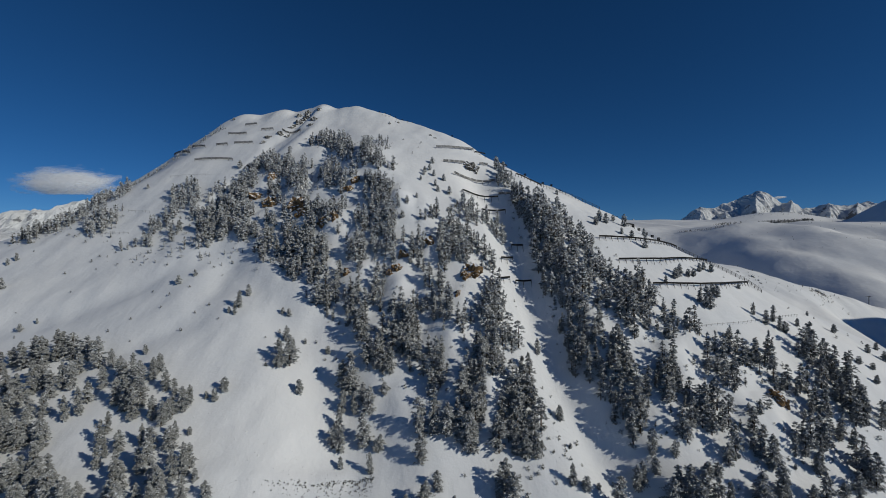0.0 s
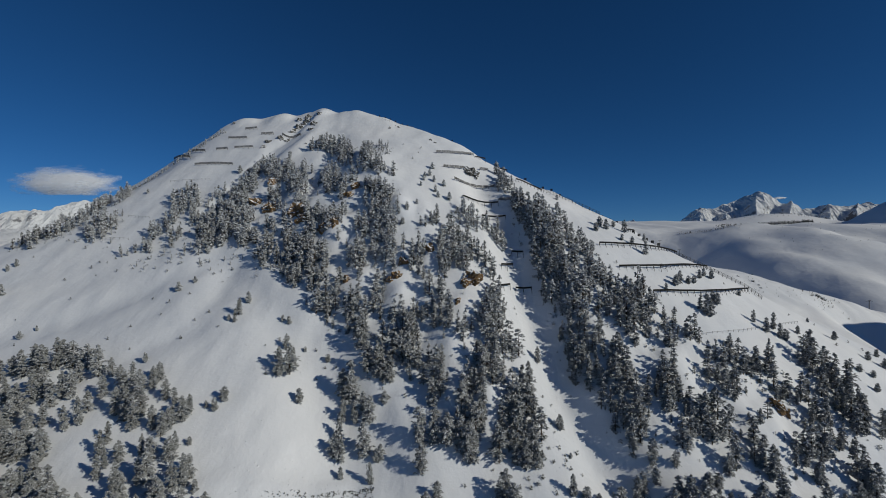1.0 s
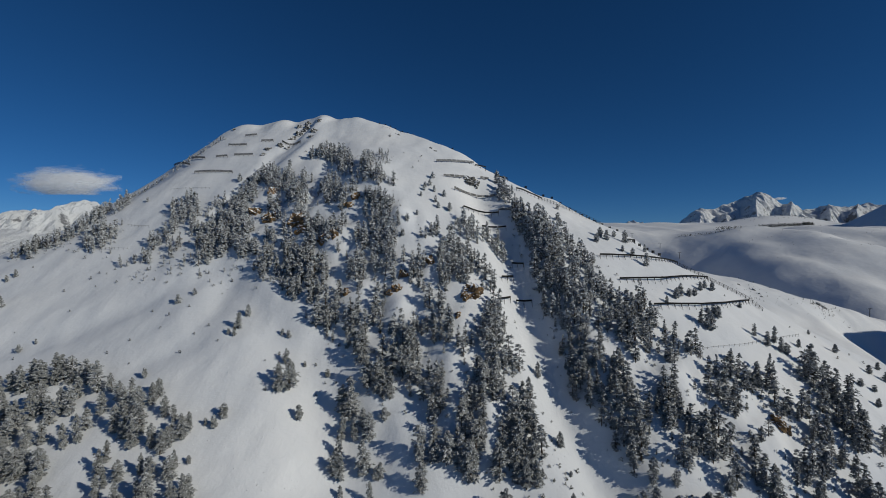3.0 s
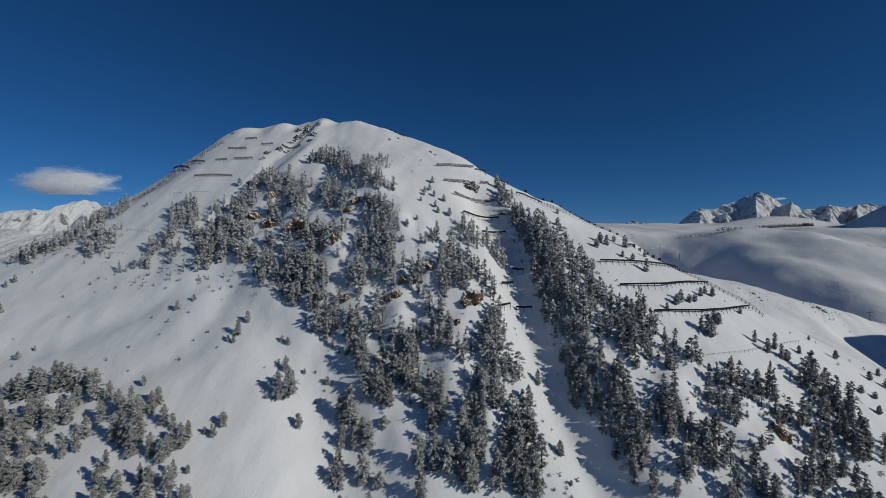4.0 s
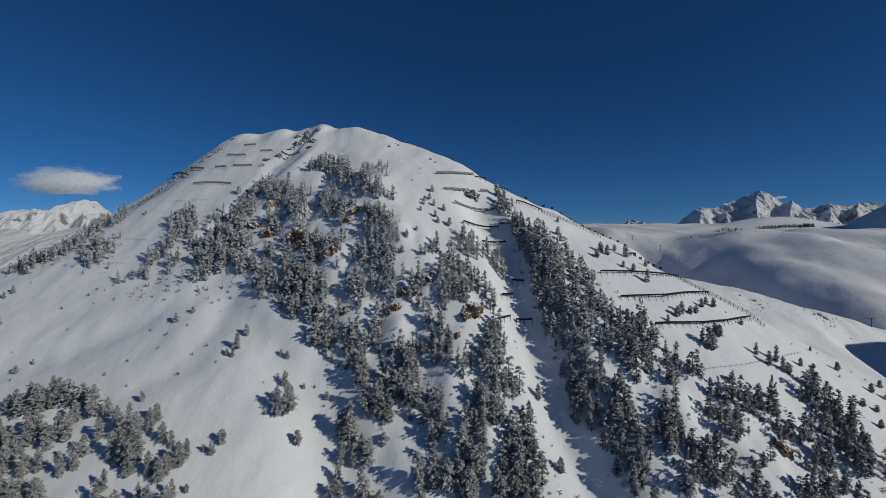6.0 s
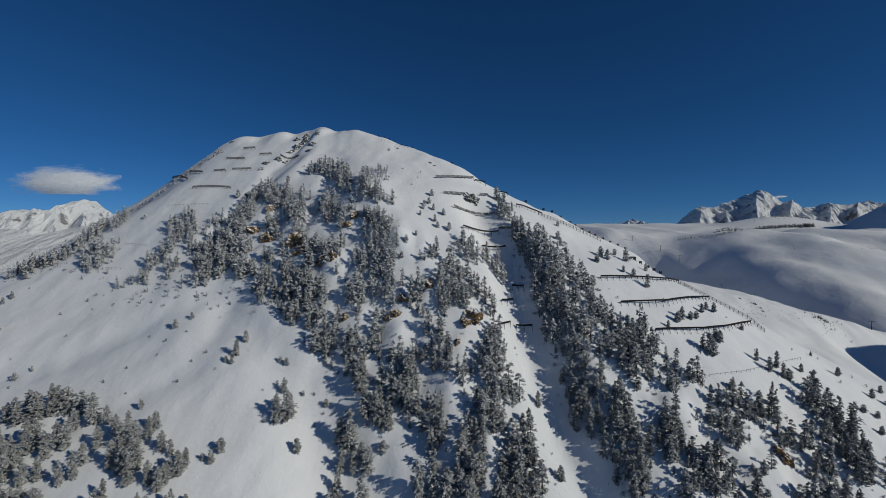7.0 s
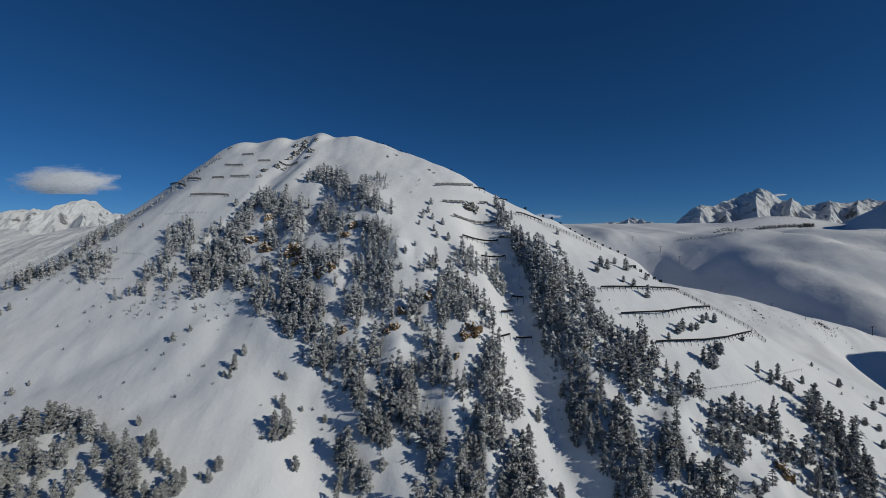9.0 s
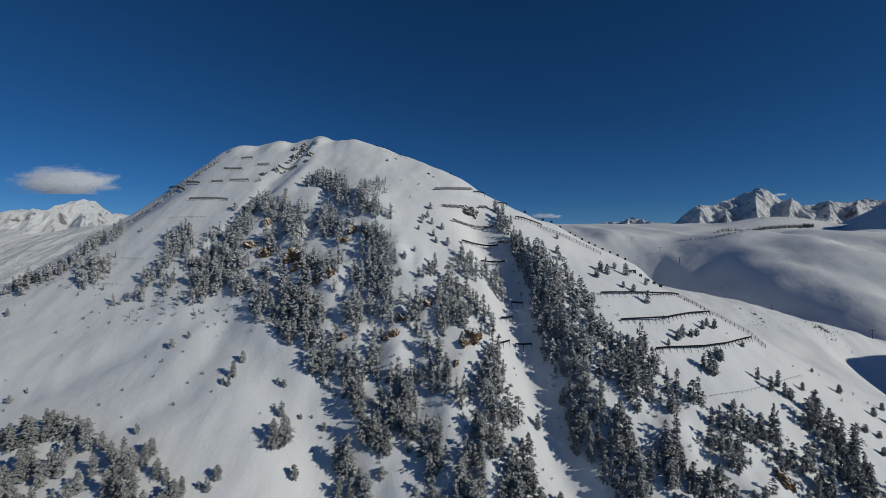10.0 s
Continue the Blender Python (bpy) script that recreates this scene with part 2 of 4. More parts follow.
def steps(fine0, fine1, fine, low, high, grow):
    mid = list(np.arange(fine0, fine1 + 0.01, fine))
    up, s = [], fine
    while (up[-1] if up else fine1) < high:
        s *= grow
        up.append((up[-1] if up else fine1) + s)
    down, s = [], fine
    while (down[-1] if down else fine0) > low:
        s *= grow
        down.append((down[-1] if down else fine0) - s)
    return np.array(down[::-1] + mid + up)


def sheet(name, xs, ys, z, mat):
    """A grid of heights as one smooth mesh."""
    nx, ny = len(xs), len(ys)
    gx, gy = np.meshgrid(xs, ys)
    co = np.stack([gx, gy, z], -1).reshape(-1, 3)
    a = (np.arange(ny - 1)[:, None] * nx + np.arange(nx - 1)).ravel()
    faces = np.stack([a, a + 1, a + nx + 1, a + nx], -1)
    return mesh_from(name, co, faces, mat, True)


def mesh_from(name, co, faces, mat, shaded=False):
    me = bpy.data.meshes.new(name)
    co, faces = np.asarray(co, np.float32), np.asarray(faces, np.int32)
    k = faces.shape[1]
    me.vertices.add(len(co))
    me.vertices.foreach_set("co", co.ravel())
    me.loops.add(faces.size)
    me.loops.foreach_set("vertex_index", faces.ravel())
    me.polygons.add(len(faces))
    me.polygons.foreach_set("loop_start", np.arange(0, faces.size, k, dtype=np.int32))
    me.polygons.foreach_set("use_smooth", np.full(len(faces), shaded))
    me.update(calc_edges=True)
    me.validate()
    me.materials.append(mat)
    return me


def build_ground():
    xs = steps(-290, 320, 1.8, -4300, 4600, 1.034)
    ys = steps(75, 335, 1.8, -2500, 4300, 1.034)
    gx, gy = np.meshgrid(xs, ys)
    me = sheet("ground", xs, ys, height(gx, gy), SNOW)
    return tagged(new("ground", me), "smooth sunlit snow on a steep mountain and its valleys", "snow", kind="structure")


build_ground()


# ---- distant ranges ----
def build_range(label, crest, depth, base, seed, thick=900, relief=120, jag=1.1, spurs=(), creased=True, tilt=0.0):
    """crest: (x, z) along the skyline; spurs: (x, height, half width) of the sharp ribs that run down from its summits."""
    xs = np.linspace(crest[0][0], crest[-1][0], 640)
    top = np.interp(xs, [c[0] for c in crest], [c[1] for c in crest])
    top = top + jag * np.array([7 * noise.noise((x / 90, seed, 0)) + 6 * noise.noise((x / 38, seed, 5)) - 5 * abs(noise.noise((x / 17, seed, 9))) for x in xs])
    ys = np.linspace(0, 1, 90)
    gx, gs = np.meshgrid(xs, ys)
    u = 1 - gs                                        # 1 in front, 0 at the crest
    bend = np.array([noise.noise((x / 400, v * 2.2, seed + 3.0)) for x, v in zip(gx.ravel(), gs.ravel())]).reshape(gx.shape)
    # sharp buttresses and gullies running down from the crest, branching towards the foot
    rough = np.zeros(gx.shape)
    for size, share in ((430, 0.9), (190, 0.5), (85, 0.28), (40, 0.15)):
        n = np.array([noise.noise((x / size + seed + 0.5 * w, v * thick / (2.4 * size), seed * 1.7 + size)) for x, v, w in zip(gx.ravel(), gs.ravel(), bend.ravel())])
        rough = rough + share * 1.5 * ((0.25 - np.abs(n)) if creased else n).reshape(gx.shape)
    body = np.sin(np.clip(gs, 0, 1) * 3.14) ** 0.6
    base = base - tilt * (gx - gx.mean()) * u
    z = base + (top - base) * (gs ** 0.8) + rough * (relief * body + 26 * gs)
    for px, rise, half in spurs:
        d = np.abs(gx - px * (1 - thick * u / depth) + (90 * bend + 0.1 * half) * u)
        z = z + rise * np.maximum(0, 1 - d / half) * body ** 2.4
    gy = depth - thick * u
    co = np.stack([gx, gy, z], -1).reshape(-1, 3)
    n, m = len(xs), len(ys)
    a = (np.arange(m - 1)[:, None] * n + np.arange(n - 1)).ravel()
    me = mesh_from("mountain_range", co, np.stack([a, a + 1, a + n + 1, a + n], -1), FAR_SNOW, False)
    return tagged(new("backdrop_mountain_range", me), label, "mountains", kind="structure")


def skyline(points, depth, eye=104.4, level=434.0):
    """Bearing and rise of a skyline (in 1/788 of its distance) to x and z at that depth."""
    return [((u - 784) / 788 * depth, eye + (level - v) / 788 * depth) for u, v in points]


def bearing(u, depth):
    return (u - 784) / 788 * depth


build_range("distant rugged snow peaks with bare rock faces", skyline([(950, 425), (1037, 405), (1062, 398), (1098, 394), (1112, 388), (1125, 390), (1142, 399), (1195, 397), (1215, 380), (1239, 364), (1258, 367), (1275, 358),
            (1300, 352), (1320, 346), (1337, 339), (1352, 345), (1370, 358), (1390, 366), (1410, 368), (1450, 361), (1470, 359), (1490, 362), (1520, 360), (1535, 357), (1567, 366), (1640, 370)], 4500), 4500, 40, 4,
            spurs=[(bearing(u, 4500), rise, half) for u, rise, half in ((1112, 90, 100), (1239, 110, 120), (1283, 70, 80), (1340, 150, 160), (1400, 80, 90), (1468, 110, 110), (1522, 80, 90), (1568, 80, 100))])
build_range("distant snow range beyond the valley in haze", skyline([(-120, 392), (-40, 384), (0, 380), (20, 374), (45, 371), (60, 375), (85, 370), (100, 373), (120, 368), (135, 360), (150, 356), (172, 357), (182, 366), (190, 372), (200, 378), (260, 382), (330, 392)], 4500), 4500, 40, 7, 1000, 110, 1.2,
            spurs=[(bearing(u, 4500), rise, half) for u, rise, half in ((20, 60, 120), (60, 60, 100), (100, 60, 110), (150, 100, 150), (178, 90, 110))])
build_range("pale open snow slopes on the far side of the valley", skyline([(-160, 392), (0, 399), (40, 402), (58, 411), (76, 417), (96, 408), (125, 401), (180, 400), (300, 404)], 3300), 3300, -330, 9, 1500, 16, 0.6, creased=False, tilt=0.3)


# ---- pine trees ----
def crown_shape(h, wide, tufts, rng, size=0.045):
    """Boughs of needle sprays (pointed wedges) drooping from an uneven column: points and triangles."""
    co, tri = [], []
    face = np.array([(0, 1, 3), (0, 3, 2), (0, 2, 1)])
    lean = rng.uniform(-0.04, 0.04, 2)
    wave = rng.uniform(0, 6.28, 4)
    blunt = rng.uniform(2.2, 5.0)                       # how late the column narrows to its tip
    leaders = [(0.0, 0.0, 1.0, 1.0)] + [(rng.uniform(-0.12, 0.12) * h, rng.uniform(-0.12, 0.12) * h, rng.uniform(0.6, 0.92), rng.uniform(0.45, 0.75)) for k in range(rng.randint(0, 3))]
    each = 8 if tufts > 300 else 6 if tufts > 60 else 2
    for k in range(max(3, tufts // each)):
        lx, ly, top, part_wide = leaders[rng.choice(len(leaders))] if rng.rand() < 0.35 else leaders[0]
        s = 0.04 + 0.95 * rng.rand() ** 0.95
        ang = rng.uniform(0, 6.283)
        lobes = 1 + 0.26 * math.sin(2 * ang + wave[1] + 7 * s) + 0.2 * math.sin(5 * ang + wave[2] - 17 * s) + 0.2 * math.sin(23 * s + wave[3])
        reach = wide * part_wide * min(1, 0.6 + 2.4 * s) * (1 - s ** blunt) ** 0.8 * lobes * rng.uniform(0.75, 1.12) + 0.012 * h
        droop = rng.uniform(0.0, 0.4) * (1.1 - s)
        r = h * size * (1.1 - 0.3 * s)
        out = np.array([math.cos(ang), math.sin(ang), 0.0])
        side = np.array([-math.sin(ang), math.cos(ang), 0.0])
        foot = np.array([lean[0] * s * h + lx * s, lean[1] * s * h + ly * s, s * top * h])
        for q in range(each):
            f = 0.15 + 0.85 * ((q + rng.rand()) / each) ** 0.7
            d = reach * f
            p = foot + out * d + side * rng.normal(0, 0.16 + 0.16 * f) * min(reach, 2.6 * r) + np.array([0, 0, 0.1 * reach - droop * d * f + rng.normal(0, 0.5) * r])
            a = out + side * rng.normal(0, 0.55) + np.array([0, 0, -0.6 * droop + rng.normal(0, 0.2)])
            b = side - out * rng.normal(0, 0.4) + np.array([0, 0, rng.normal(0, 0.2)])
            w = rng.uniform(0.6, 1.35, 4)
            base = len(co)
            co += [p + a * r * 1.25 * w[0], p + b * r * 0.8 * w[1] - a * r * 0.5, p - b * r * 0.8 * w[2] - a * r * 0.5, p + np.array([0, 0, 0.7 * r * w[3]]) - a * r * 0.3]
            tri += [(i + base, j + base, m + base) for i, j, m in face]
    for lx, ly, top, _ in leaders:
        tip = len(co)
        p = np.array([lean[0] * h + lx, lean[1] * h + ly, top * h])
        co += [p, p + (0.045 * h, 0.015 * h, -0.08 * h), p + (-0.04 * h, 0.035 * h, -0.09 * h), p + (-0.015 * h, -0.045 * h, -0.08 * h)]
        tri += [(tip, tip + 1, tip + 2), (tip, tip + 2, tip + 3), (tip, tip + 3, tip + 1)]
    return np.array(co), np.array(tri)


def trunk_shape(h, sides=6):
    co, tri = [], []
    rings = ((-0.06, 0.026), (0.05, 0.02), (0.5, 0.012), (0.93, 0.003))
    for z, r in rings:
        co += [(math.cos(6.283 * i / sides) * r * h, math.sin(6.283 * i / sides) * r * h, z * h) for i in range(sides)]
    for k in range(len(rings) - 1):
        for i in range(sides):
            a, b = k * sides + i, k * sides + (i + 1) % sides
            tri += [(a, b, b + sides), (a, b + sides, a + sides)]
    return np.array(co), np.array(tri)


# where the trees stand: spacing, least and greatest height, outline in plan
WEST_RIM = [
    (3.0, 4.2, 7.0, [(-206, 222), (-198, 228), (-195, 240), (-204, 262), (-200, 270), (-190, 255), (-184, 240), (-186, 227), (-192, 218)]),   # row along the west rim
    (3.0, 4.2, 7.0, [(-188, 262), (-180, 258), (-174, 247), (-178, 242), (-184, 250)]),   # rim group
    (3.0, 4.0, 6.5, [(-206, 226), (-201, 227), (-198, 221), (-204, 219)]),   # rim pines
    (3.0, 4.5, 7.5, [(-211, 223), (-202, 222), (-194, 213), (-193, 208), (-200, 212)]),   # lower rim group
    (3.2, 3.5, 6.0, [(-213, 221), (-206, 220), (-202, 214), (-206, 212)]),   # lower rim pines
    (2.9, 4.0, 7.0, [(-174, 215), (-182, 227), (-178, 226), (-177, 230), (-176, 233), (-169, 224), (-166, 227), (-158, 215), (-162, 213), (-166, 211)]),   # under the rim
    (2.8, 2.5, 4.5, [(-165, 226), (-171, 235), (-170, 237), (-164, 229), (-163, 225)]),   # spur of it
    (4.2, 1.4, 3.0, [(-202, 227), (-179, 222), (-173, 215), (-193, 217)]),   # scrub under the rim
    (4.0, 1.2, 2.6, [(-166, 213), (-158, 215), (-154, 207), (-161, 208)]),   # scrub
    (2.6, 1.4, 3.0, [(-200, 272), (-190, 284), (-176, 283), (-160, 296), (-150, 306), (-147, 302), (-158, 288), (-174, 275), (-188, 276)]),   # dwarf pines on the rim
]
WEST_FLANK = [
    (2.8, 3.6, 6.8, [(-135, 201), (-141, 209), (-140, 212), (-139, 215), (-138, 219), (-136, 220), (-129, 210), (-132, 208), (-134, 207), (-132, 201)]),   # strip on the flank
    (3.6, 2.4, 5.0, [(-144, 198), (-149, 206), (-143, 203), (-143, 207), (-139, 204), (-136, 199), (-137, 197)]),   # loose group
    (3.0, 3.4, 6.0, [(-129, 205), (-129, 209), (-125, 209), (-124, 214), (-121, 210), (-121, 204), (-120, 200), (-123, 201)]),   # second strip
    (2.7, 3.8, 7.0, [(-142, 231), (-145, 239), (-139, 236), (-140, 241), (-135, 242), (-128, 235), (-124, 226), (-119, 218), (-120, 213), (-126, 221), (-129, 224), (-131, 219), (-128, 211), (-135, 219)]),   # high flank wood
    (3.0, 2.0, 4.0, [(-116, 197), (-113, 202), (-109, 197), (-113, 195)]),   # its foot
    (2.8, 3.4, 6.0, [(-123, 226), (-120, 232), (-120, 236), (-117, 239), (-114, 234), (-116, 230), (-118, 226), (-121, 224)]),   # flank row
    (4.5, 1.2, 2.6, [(-141, 198), (-123, 200), (-112, 195), (-115, 187), (-131, 190)]),   # flank scrub
    (5.0, 1.0, 2.2, [(-109, 194), (-91, 197), (-82, 188), (-89, 182), (-103, 187)]),   # scrub on the bare rib
]
UPPER_WOOD = [
    (2.4, 4.2, 7.6, [(-108, 195), (-114, 205), (-119, 220), (-115, 224), (-109, 224), (-106, 224), (-96, 220), (-88, 208), (-83, 201), (-82, 194), (-86, 194), (-90, 196), (-96, 201), (-98, 198), (-102, 197), (-105, 194)]),   # west wood
    (2.4, 4.2, 7.6, [(-109, 224), (-113, 234), (-109, 236), (-109, 244), (-106, 249), (-103, 248), (-96, 232), (-96, 228), (-99, 227), (-96, 220)]),   # west wood, upper edge
    (2.5, 4.0, 7.2, [(-105, 251), (-105, 255), (-101, 257), (-91, 245), (-86, 248), (-80, 241), (-77, 230), (-83, 231), (-90, 233), (-98, 242)]),   # row under the bare top
    (2.4, 4.2, 7.6, [(-82, 229), (-77, 230), (-76, 237), (-74, 240), (-70, 230), (-66, 217), (-65, 209), (-69, 208), (-71, 214)]),   # column beside the chute
    (2.6, 4.2, 7.6, [(-92, 226), (-88, 227), (-82, 223), (-76, 212), (-81, 214), (-86, 217)]),   # between the ochre rocks
    (2.4, 4.2, 7.6, [(-82, 214), (-76, 212), (-65, 209), (-60, 202), (-61, 196), (-66, 198), (-73, 203)]),   # under the column
    (2.7, 4.4, 7.8, [(-76, 184), (-79, 190), (-78, 194), (-81, 202), (-79, 204), (-75, 200), (-73, 193), (-73, 187), (-73, 182)]),   # column in the hollow
]
TOP_CLUMPS = [
    (2.7, 4.0, 7.2, [(-76, 254), (-77, 261), (-71, 261), (-66, 261), (-60, 257), (-51, 244), (-46, 231), (-46, 222), (-51, 227), (-56, 238), (-63, 248), (-68, 251), (-73, 251)]),   # top clump
    (2.7, 4.0, 7.2, [(-63, 228), (-61, 231), (-57, 231), (-51, 222), (-48, 211), (-49, 209), (-54, 211), (-59, 216)]),   # below the top clump
    (2.7, 4.0, 7.2, [(-43, 217), (-43, 223), (-42, 238), (-39, 240), (-36, 222), (-32, 219), (-29, 223), (-27, 216), (-24, 219), (-23, 215), (-24, 211), (-28, 213), (-32, 212), (-36, 215)]),   # east top clump
    (3.4, 2.2, 4.4, [(-38, 242), (-37, 252), (-33, 253), (-30, 245), (-34, 240)]),   # small top group
    (3.4, 1.2, 2.6, [(-41, 247), (-29, 247), (-28, 233), (-34, 223), (-38, 229)]),   # top scrub
    (2.6, 4.0, 7.2, [(-48, 208), (-47, 212), (-44, 213), (-39, 213), (-38, 208), (-41, 207), (-43, 206), (-44, 202)]),   # round the high crag
    (2.4, 4.2, 8.0, [(-37, 211), (-35, 211), (-30, 208), (-26, 206), (-23, 203), (-21, 193), (-19, 187), (-20, 180), (-21, 175), (-25, 175), (-29, 179), (-31, 186), (-31, 190), (-35, 199), (-37, 208)]),   # long east column
    (2.5, 4.2, 8.0, [(-37, 182), (-37, 188), (-37, 194), (-34, 195), (-31, 190), (-31, 183), (-31, 178), (-34, 177)]),   # shaded column
]
MIDDLE_WOOD = [
    (2.5, 4.6, 8.4, [(-67, 186), (-70, 197), (-69, 199), (-63, 196), (-60, 200), (-58, 205), (-53, 198), (-48, 189), (-46, 184), (-46, 175), (-48, 170), (-53, 171), (-58, 172), (-62, 176), (-65, 180)]),   # middle wood
    (3.0, 4.0, 7.6, [(-53, 200), (-49, 201), (-45, 192), (-44, 200), (-41, 193), (-42, 188), (-44, 184), (-46, 189)]),   # beside the broken rock
    (2.6, 4.6, 8.4, [(-71, 183), (-70, 188), (-67, 186), (-64, 177), (-65, 177)]),   # its edge
    (2.7, 5.0, 9.0, [(-46, 161), (-48, 165), (-47, 168), (-44, 170), (-40, 171), (-38, 167), (-37, 160), (-39, 158), (-42, 159)]),   # tongue of the middle wood
    (2.9, 4.6, 8.6, [(-40, 173), (-40, 177), (-38, 181), (-33, 181), (-29, 178), (-29, 171), (-31, 169), (-35, 171)]),   # by the second crag
    (2.8, 5.0, 9.2, [(-37, 159), (-37, 164), (-34, 165), (-30, 165), (-27, 165), (-27, 159), (-25, 150), (-28, 151), (-33, 155)]),   # lower tongue
    (3.0, 5.0, 9.2, [(-27, 165), (-26, 169), (-23, 171), (-19, 165), (-15, 160), (-17, 158), (-21, 157), (-24, 156)]),   # under the second crag
    (3.2, 5.4, 9.8, [(-23, 145), (-23, 153), (-19, 155), (-15, 154), (-16, 148), (-17, 143), (-18, 140), (-20, 141)]),   # lowest tongue
    (3.0, 4.6, 8.6, [(-21, 174), (-20, 175), (-19, 180), (-15, 177), (-14, 175), (-11, 182), (-8, 180), (-6, 175), (-8, 170), (-11, 169), (-16, 171)]),   # on the third crag
    (2.9, 5.2, 9.6, [(-16, 148), (-16, 157), (-14, 160), (-9, 161), (-7, 157), (-7, 149), (-8, 144), (-11, 141), (-14, 142)]),   # central column
]
EAST_MIDDLE = [
    (2.7, 4.4, 8.2, [(-3, 170), (-2, 183), (0, 189), (4, 190), (7, 186), (11, 186), (14, 183), (13, 176), (9, 169), (3, 167), (1, 165)]),   # wood under the clearing
    (3.0, 4.4, 8.0, [(14, 182), (17, 179), (20, 179), (21, 175), (22, 170), (18, 167), (16, 172), (14, 177)]),   # along the clearing
    (2.7, 3.8, 7.0, [(4, 201), (8, 203), (13, 205), (16, 198), (18, 195), (16, 190), (14, 191), (9, 191), (5, 193)]),   # clearing edge
    (2.8, 3.6, 6.6, [(18, 200), (22, 208), (22, 201), (26, 202), (27, 198), (28, 195), (27, 189), (24, 189), (22, 192), (20, 194)]),   # clearing strip
    (2.8, 3.6, 6.8, [(-10, 187), (-7, 192), (-3, 194), (-1, 191), (0, 187), (-3, 185), (-7, 185)]),   # upper group
    (2.7, 3.6, 6.6, [(27, 229), (30, 235), (31, 230), (33, 224), (34, 220), (31, 220), (28, 221), (27, 225)]),   # under the top fence
    (2.8, 5.0, 9.2, [(13, 162), (15, 166), (19, 166), (22, 167), (23, 161), (23, 155), (23, 150), (21, 142), (15, 136), (11, 139), (12, 146), (12, 153)]),   # bank of the gully
    (3.4, 4.6, 8.6, [(23, 150), (25, 149), (28, 152), (28, 149), (23, 142), (21, 140)]),   # gully edge
    (3.0, 4.8, 9.0, [(-7, 161), (-5, 164), (1, 164), (3, 158), (2, 150), (-2, 151), (-5, 154)]),   # dark middle group
    (3.2, 5.0, 9.2, [(4, 158), (7, 158), (9, 155), (11, 150), (10, 147), (5, 148)]),   # inner group
    (2.8, 5.4, 9.8, [(-8, 135), (-8, 141), (-4, 147), (1, 145), (2, 139), (1, 133), (-2, 134)]),   # lower middle group
    (3.2, 5.4, 9.8, [(-7, 125), (-7, 132), (-4, 136), (-1, 132), (-1, 126)]),   # lower middle column
    (2.5, 5.6, 10.2, [(3, 124), (3, 129), (5, 133), (8, 139), (11, 145), (13, 143), (13, 133), (12, 128), (9, 124), (5, 123)]),   # tall foot of the wood
    (2.6, 5.6, 10.2, [(15, 124), (16, 130), (18, 133), (23, 139), (26, 141), (27, 136), (29, 132), (28, 125), (26, 121), (23, 120), (22, 122), (19, 125)]),   # tall trees beside the gully
]
EAST_WOOD = [
    (2.2, 4.8, 8.6, [(31, 210), (33, 216), (37, 217), (38, 208), (41, 205), (43, 204), (46, 206), (47, 201), (50, 197), (50, 190), (51, 187), (48, 179), (47, 172), (45, 166), (43, 160), (41, 161), (39, 164), (38, 170), (37, 174), (37, 179), (35, 184), (37, 189), (35, 197), (33, 203)]),   # east strip
    (3.0, 4.0, 7.6, [(49, 190), (51, 196), (55, 201), (55, 194), (58, 194), (60, 192), (58, 186), (63, 188), (63, 183), (59, 179), (55, 180), (52, 183)]),   # open upper edge
    (2.6, 4.4, 8.2, [(49, 178), (59, 178), (61, 175), (64, 172), (66, 171), (68, 170), (66, 167), (62, 166), (58, 166), (55, 169), (51, 172), (49, 173)]),   # under the fences
    (2.6, 4.8, 9.0, [(47, 171), (51, 170), (55, 167), (54, 161), (52, 155), (48, 149), (45, 146), (43, 147), (41, 152), (40, 157), (43, 160)]),   # inner east wood
    (3.0, 4.6, 8.6, [(55, 160), (59, 162), (61, 159), (58, 156), (54, 156)]),   # east group
    (2.8, 4.8, 9.0, [(63, 165), (67, 168), (71, 169), (76, 172), (79, 169), (75, 162), (77, 161), (72, 155), (69, 150), (64, 149), (61, 152), (61, 156)]),   # fence wood
    (3.4, 4.4, 8.4, [(75, 158), (79, 162), (84, 159), (85, 156), (90, 156), (87, 151), (84, 150), (80, 150), (76, 147), (75, 152)]),   # east edge
    (2.6, 5.2, 9.6, [(41, 147), (42, 150), (48, 148), (54, 154), (55, 148), (60, 148), (59, 142), (56, 139), (53, 135), (50, 135), (48, 138), (47, 141), (44, 144)]),   # gully flank
    (2.6, 5.4, 9.8, [(50, 135), (53, 135), (56, 139), (60, 140), (64, 138), (62, 133), (59, 129), (55, 126), (52, 129), (51, 130)]),   # lower gully flank
    (3.0, 5.6, 10.2, [(52, 129), (55, 127), (52, 123), (51, 124)]),   # foot pines
    (3.2, 5.6, 10.2, [(56, 126), (59, 128), (60, 124), (58, 121), (57, 122)]),   # foot group
]
